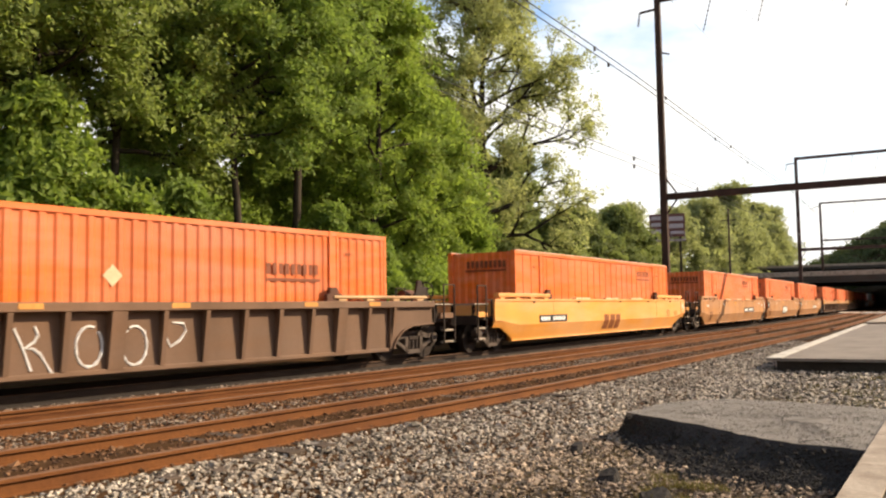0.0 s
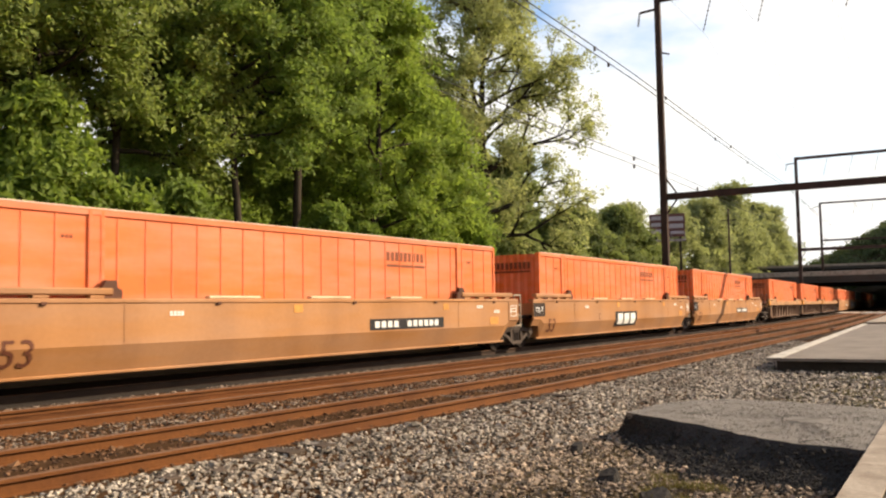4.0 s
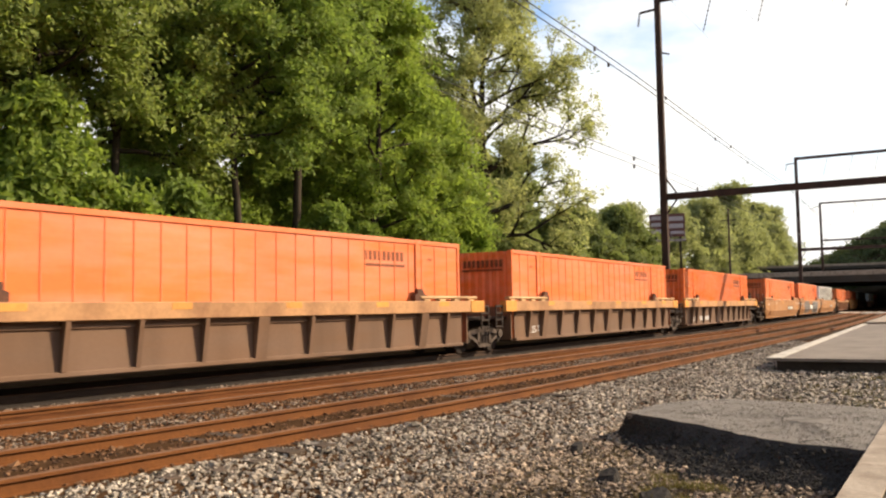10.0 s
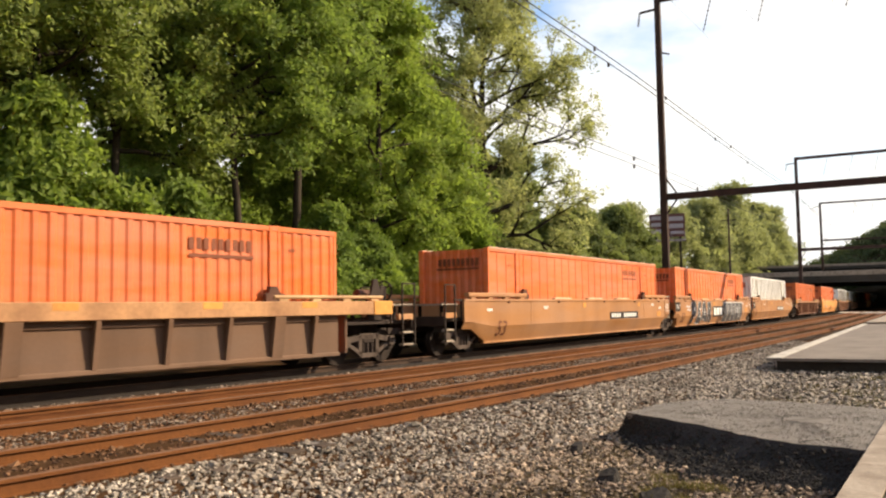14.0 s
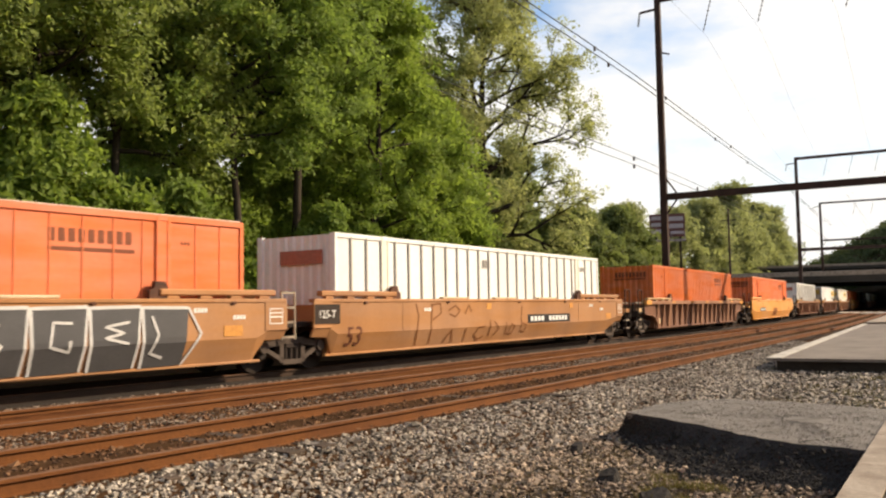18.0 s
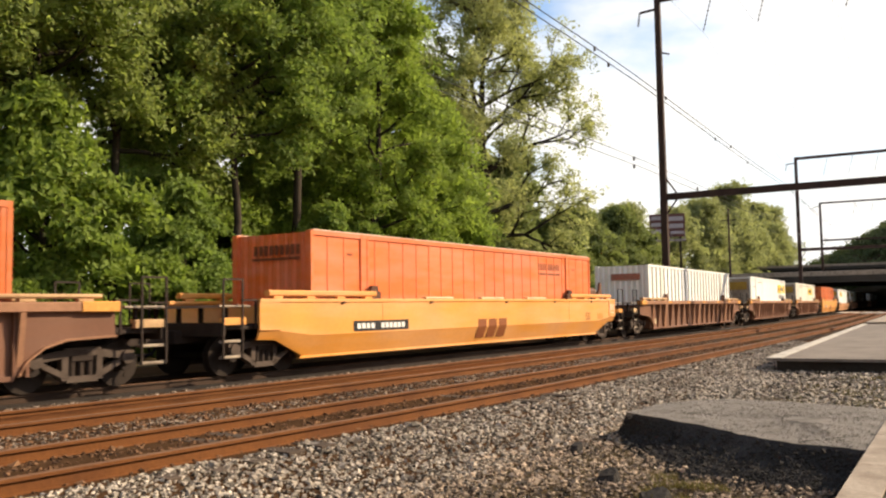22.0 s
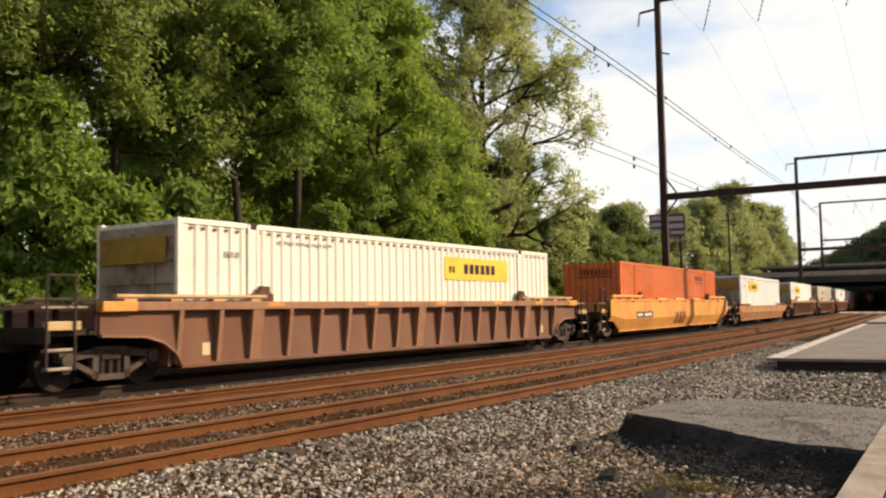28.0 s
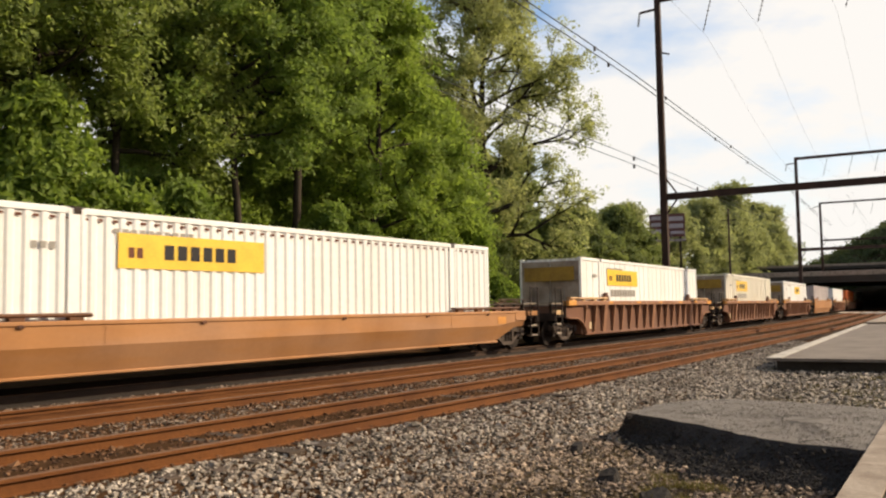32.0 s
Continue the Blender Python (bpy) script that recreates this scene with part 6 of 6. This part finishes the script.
for k, s in enumerate((0.0, 19.3, 38.4)):
    car = smooth_car(I4, TAN, TAN_LABEL if k != 1 else "tan smooth-sided well unit with large black and white graffiti", "end" if k == 0 else "joint", "end" if k == 2 else "joint")
    small_marks(car, joint=k > 0)
    if k == 1:
        part("owner_panel", ribbon([(-1.48, 0.96), (1.05, 0.96)], 0.58, 0.004), BLACK, car)
        owner_blocks(car, -1.3, 0.9, 0.75, 1.17, WHITE_MARK, 0.012)
        spray(car, P_STROKES, -6.1, 0.98, 0.42)
        spray(car, E_STROKES, -4.95, 0.98, 0.42)
        spray(car, A_STROKES, -3.85, 1.0, 0.42)
        spray(car, R_STROKES, -2.7, 0.95, 0.42)
        for i in range(5):
            x = 1.1 + i * 1.08
            spray_block(car, [(x, 1.46), (x + 1.04, 1.48 - 0.03 * (i == 4)), (x + (1.0 if i < 4 else 1.35), 0.95), (x + 0.98, 0.34), (x + 0.06, 0.32), (x + 0.1, 0.9)])
            for a in ([], [(0.3, 1.25), (0.55, 1.2), (0.35, 1.02), (0.6, 0.85), (0.4, 0.6)], [(0.75, 1.2), (0.4, 1.22), (0.35, 0.8), (0.7, 0.7), (0.72, 0.9)], [(0.8, 1.2), (0.3, 1.12), (0.7, 1.0), (0.3, 0.92), (0.8, 0.8)], [(0.2, 1.3), (0.35, 0.95), (0.2, 0.6), (0.5, 0.5)])[i:i + 1]:
                if a:
                    part("graffiti", ribbon([(x + p, z) for p, z in a], 0.05, 0.026), GRAFFITI_PALE, car)
        for pts in ([(-5.62, 1.2), (-5.45, 1.25), (-5.38, 1.12), (-5.55, 1.02)], [(-4.55, 1.1), (-4.25, 1.08), (-4.55, 0.85)], [(-3.45, 1.15), (-3.5, 0.8), (-3.25, 0.8), (-3.35, 1.15)], [(-2.38, 1.15), (-2.15, 1.15), (-2.2, 1.02)]):
            part("graffiti", ribbon(pts, 0.045, 0.026), GRAFFITI_PALE, car)
        for x0, z0 in ((-7.1, 1.25), (-6.95, 1.08)):
            part("graffiti", ribbon([(x0, z0), (x0 + 0.25, z0 + 0.06), (x0 + 0.5, z0 - 0.02), (x0 + 0.75, z0 + 0.03)], 0.07, 0.014), GRAFFITI_PALE, car)
    else:
        number_panel(car, 1.5, 4.8, 0.84, 1.12)
    if k == 2:
        for x, strokes in (
            (-5.0, [[(0.0, 1.5), (0.12, 1.2), (0.05, 0.8), (0.14, 0.36)]]),
            (-4.3, [[(0.0, 1.46), (0.5, 1.5), (0.55, 1.25), (0.1, 1.05)], [(0.1, 1.5), (0.02, 0.9), (0.1, 0.4)]]),
            (-3.5, [[(0.1, 1.3), (0.5, 1.44), (0.75, 1.3), (0.5, 1.12), (0.15, 1.2)], [(0.0, 0.4), (0.3, 0.75), (0.5, 0.4)]]),
            (-2.5, [[(0.0, 1.2), (0.25, 1.46), (0.4, 1.25)], [(0.1, 0.75), (0.12, 0.4)]]),
            (-1.9, [[(0.6, 0.8), (0.2, 0.78), (0.05, 0.55), (0.3, 0.42), (0.62, 0.5)]]),
            (-1.0, [[(0.0, 1.0), (0.04, 0.5)], [(0.25, 0.95), (0.6, 0.7), (0.3, 0.5)]]),
            (0.0, [[(0.0, 0.9), (0.1, 0.55), (0.5, 0.52), (0.62, 0.75), (0.35, 0.85), (0.3, 0.6)]]),
            (1.0, [[(0.1, 1.4), (0.02, 1.0), (0.05, 0.6), (0.35, 0.55), (0.4, 0.8), (0.08, 0.85)]])):
            for st in strokes:
                part("graffiti", ribbon([(x + p, z) for p, z in st], 0.05, 0.008), SCRAWL_BROWN, car)
        box = container(I4, "posted", WHITE, "white container with dark upright posts", None, SEAM)
        bars(box, -1.0, -0.5, 2.6, 2.85, FACE, SEAM, 3, 0.3)
        bars(box, 6.4, 6.9, 2.7, 2.85, FACE, SEAM, 3, 0.3)
        part("end_sign", Mesh().box(-8.09, -8.082, -0.9, 0.5, 2.5, 2.85), FADED_RED, box, "faded red end panel")
    else:
        box = container(I4, "seamed", ORANGE_FADED, "faded orange sheet-and-post container with dark name bars", ROOF_PALE)
        orange_marks(box, flat=True)
    add(s, car, box)

car = rib_car(I4, BROWN, BROWN, BROWN_LABEL)
box = container(I4, "corrugated", ORANGE_DEEP, "deep orange corrugated container with dark name bars")
orange_marks(box)
add(61.4, car, box)

car = smooth_car(I4, YELLOW, YEL_LABEL, tank=True)
owner_blocks(car, -0.95, 0.95, 0.47, 1.03)
lettered(car, "53", 0.42, 7.05, -1.526, 0.84, DARK_MARK)
number_panel(car, -6.8, -4.5, 0.84, 1.09)
box = container(I4, "seamed", ORANGE_FADED, "faded orange sheet-and-post container with dark name bars", ROOF_PALE)
orange_marks(box, flat=True)
add(84.7, car, box)

car = rib_car(I4, BROWN, BROWN, BROWN_LABEL)
box = container(I4, "posted", WHITE, "white container with dark upright posts", None, SEAM)
part("end_sign", Mesh().box(-8.09, -8.082, -0.9, 0.5, 2.55, 2.85), FADED_RED, box, "faded red end panel")
add(107.9, car, box)


def white_logo_box(paint, label, sign_x, style="corrugated", second=True):
    box = container(I4, style, paint, label)
    yellow_sign(box, sign_x, sign_x + 3.7, 2.2, 2.86)
    if second:
        bars(box, sign_x + 0.4, sign_x + 3.4, 1.76, 2.04, FACE, SEAM, 9, 0.2)
    if style == "corrugated":
        m = Mesh()
        x = -7.8
        while x < 7.9:
            m.box(x, x + 0.11, FACE - 0.006, FACE + 0.004, 3.03, 3.08)
            x += 0.31
        part("vent_row", m, DARK_MARK, box, "row of small dark vents under the roof edge")
    for e in (-1, 1):
        part("lifting_eye", Mesh().soft(e * 6.05 - 0.14, e * 6.05 + 0.14, FACE - 0.02, FACE + 0.12, 3.12, 3.27, 0.02), GRIME, box, "dark lifting fitting on the roof edge")
    bars(box, -6.9, -6.4, 2.5, 2.62, FACE, SEAM, 3, 0.3)
    bars(box, -5.3, -3.4, 2.86, 2.93, FACE, SEAM, 10, 0.3)
    for y0, y1 in ((-1.2, -0.015), (0.015, 1.2)):
        m = Mesh().box(-8.085, -8.06, y0, y1, 0.50, 3.12)
        for z in (0.56, 1.02, 1.48, 1.94, 2.40, 2.86):
            m.soft(-8.135, -8.085, y0 + 0.05, y1 - 0.05, z, z + 0.14, 0.012)
        door = part("door_leaf", m, DOOR_GREY, box, "grimy grey ribbed door leaf")
        for yy in ((y0 + y1) / 2,):
            part("lock_rod", Mesh().tube([(-8.15, yy, 0.48), (-8.15, yy, 3.14)], [0.02, 0.02], 6), DOOR_GREY, door)
    part("end_sign", Mesh().box(-8.185, -8.172, -1.05, 1.05, 2.36, 2.90), SIGN_SHADED, box, "yellow name sign with the end's shade in its colour")
    return box


add(131.1, rib_car(I4, BROWN, BROWN, BROWN_LABEL), white_logo_box(WHITE, "white container with a yellow name sign", 4.0, "smooth_posts"))
add(154.4, rib_car(I4, BROWN, BROWN, BROWN_LABEL), white_logo_box(CREAM, "cream corrugated container with a yellow name sign", 1.5, second=False))
car = smooth_car(I4, YELLOW_OLD, "faded yellow smooth-sided well car carrying one container", tank=True)
owner_blocks(car, -0.95, 0.95, 0.47, 1.03)
lettered(car, "53", 0.42, 7.05, -1.526, 0.84, DARK_MARK)
number_panel(car, -6.8, -4.5, 0.84, 1.09)
box = container(I4, "corrugated", ORANGE_DEEP, "deep orange corrugated container with dark name bars")
orange_marks(box)
add(177.7, car, box)
add(201.1, smooth_car(I4, TAN, "tan-brown low-sided well car carrying one container", top=1.22, guide=RESERVOIR), white_logo_box(WHITE, "white corrugated container with a large yellow name sign", -5.2, second=False))
add(224.4, rib_car(I4, BROWN, BROWN, BROWN_LABEL), white_logo_box(WHITE, "white container with a yellow name sign", -5.3, "smooth_posts"))
add(247.6, rib_car(I4, BROWN, BROWN, BROWN_LABEL), white_logo_box(CREAM, "cream container with a pale yellow sign", -5.0, "posted"))
add(270.8, rib_car(I4, BROWN, BROWN, BROWN_LABEL), white_logo_box(WHITE, "white container with a small dark sign", -1.0, second=False))
add(294.0, smooth_car(I4, TAN, TAN_LABEL), container(I4, "corrugated", GREYBOX, "pinkish grey corrugated steel shipping container"))
add(317.2, rib_car(I4, BROWN, BROWN, BROWN_LABEL), container(I4, "corrugated", WHITE, "plain white corrugated steel shipping container"))
add(340.4, rib_car(I4, BROWN, BROWN, BROWN_LABEL), container(I4, "corrugated", ORANGE, ORANGE_LABEL))
add(363.6, smooth_car(I4, TAN, TAN_LABEL), container(I4, "corrugated", WHITE, "plain white corrugated steel shipping container"))


def gone(t):
    """Metres that the train has run since the sixteenth second."""
    d = t - 16.0
    return 11.4222 * d + 0.09074 * d * d / 2 + 0.000294 * d ** 3 / 6


def motions():
    times = [i * 1.0 for i in range(33)]
    for s0, car, box in CONSIST:
        rows = []
        for t in times:
            s = s0 - gone(t)
            p, q = P(s - 8.5, 1.3), P(s + 8.5, 1.3)
            c = (p + q) / 2
            rows.append((t, Matrix.Translation(c) @ pose(0, 0, 0, 0, 0, math.degrees(math.atan2(q.y - p.y, q.x - p.x)))))
        walk(car, rows)
        walk(box, rows)
    # wheels roll without slipping; one record for the leading and one for the trailing wheelsets
    first = {}
    for w, x in WHEELSETS:
        if x not in first:
            first[x] = w
            walk(w, [(i / 30, pose(x, 0, 0.42, 0, -math.degrees((gone(i / 30) - gone(0)) / 0.42), 0)) for i in range(961)])
        else:
            src = first[x].animation_data
            w.rotation_mode = "QUATERNION"
            keys = w.animation_data_create()
            keys.action = src.action
            keys.action_slot = src.action_slot


motions()
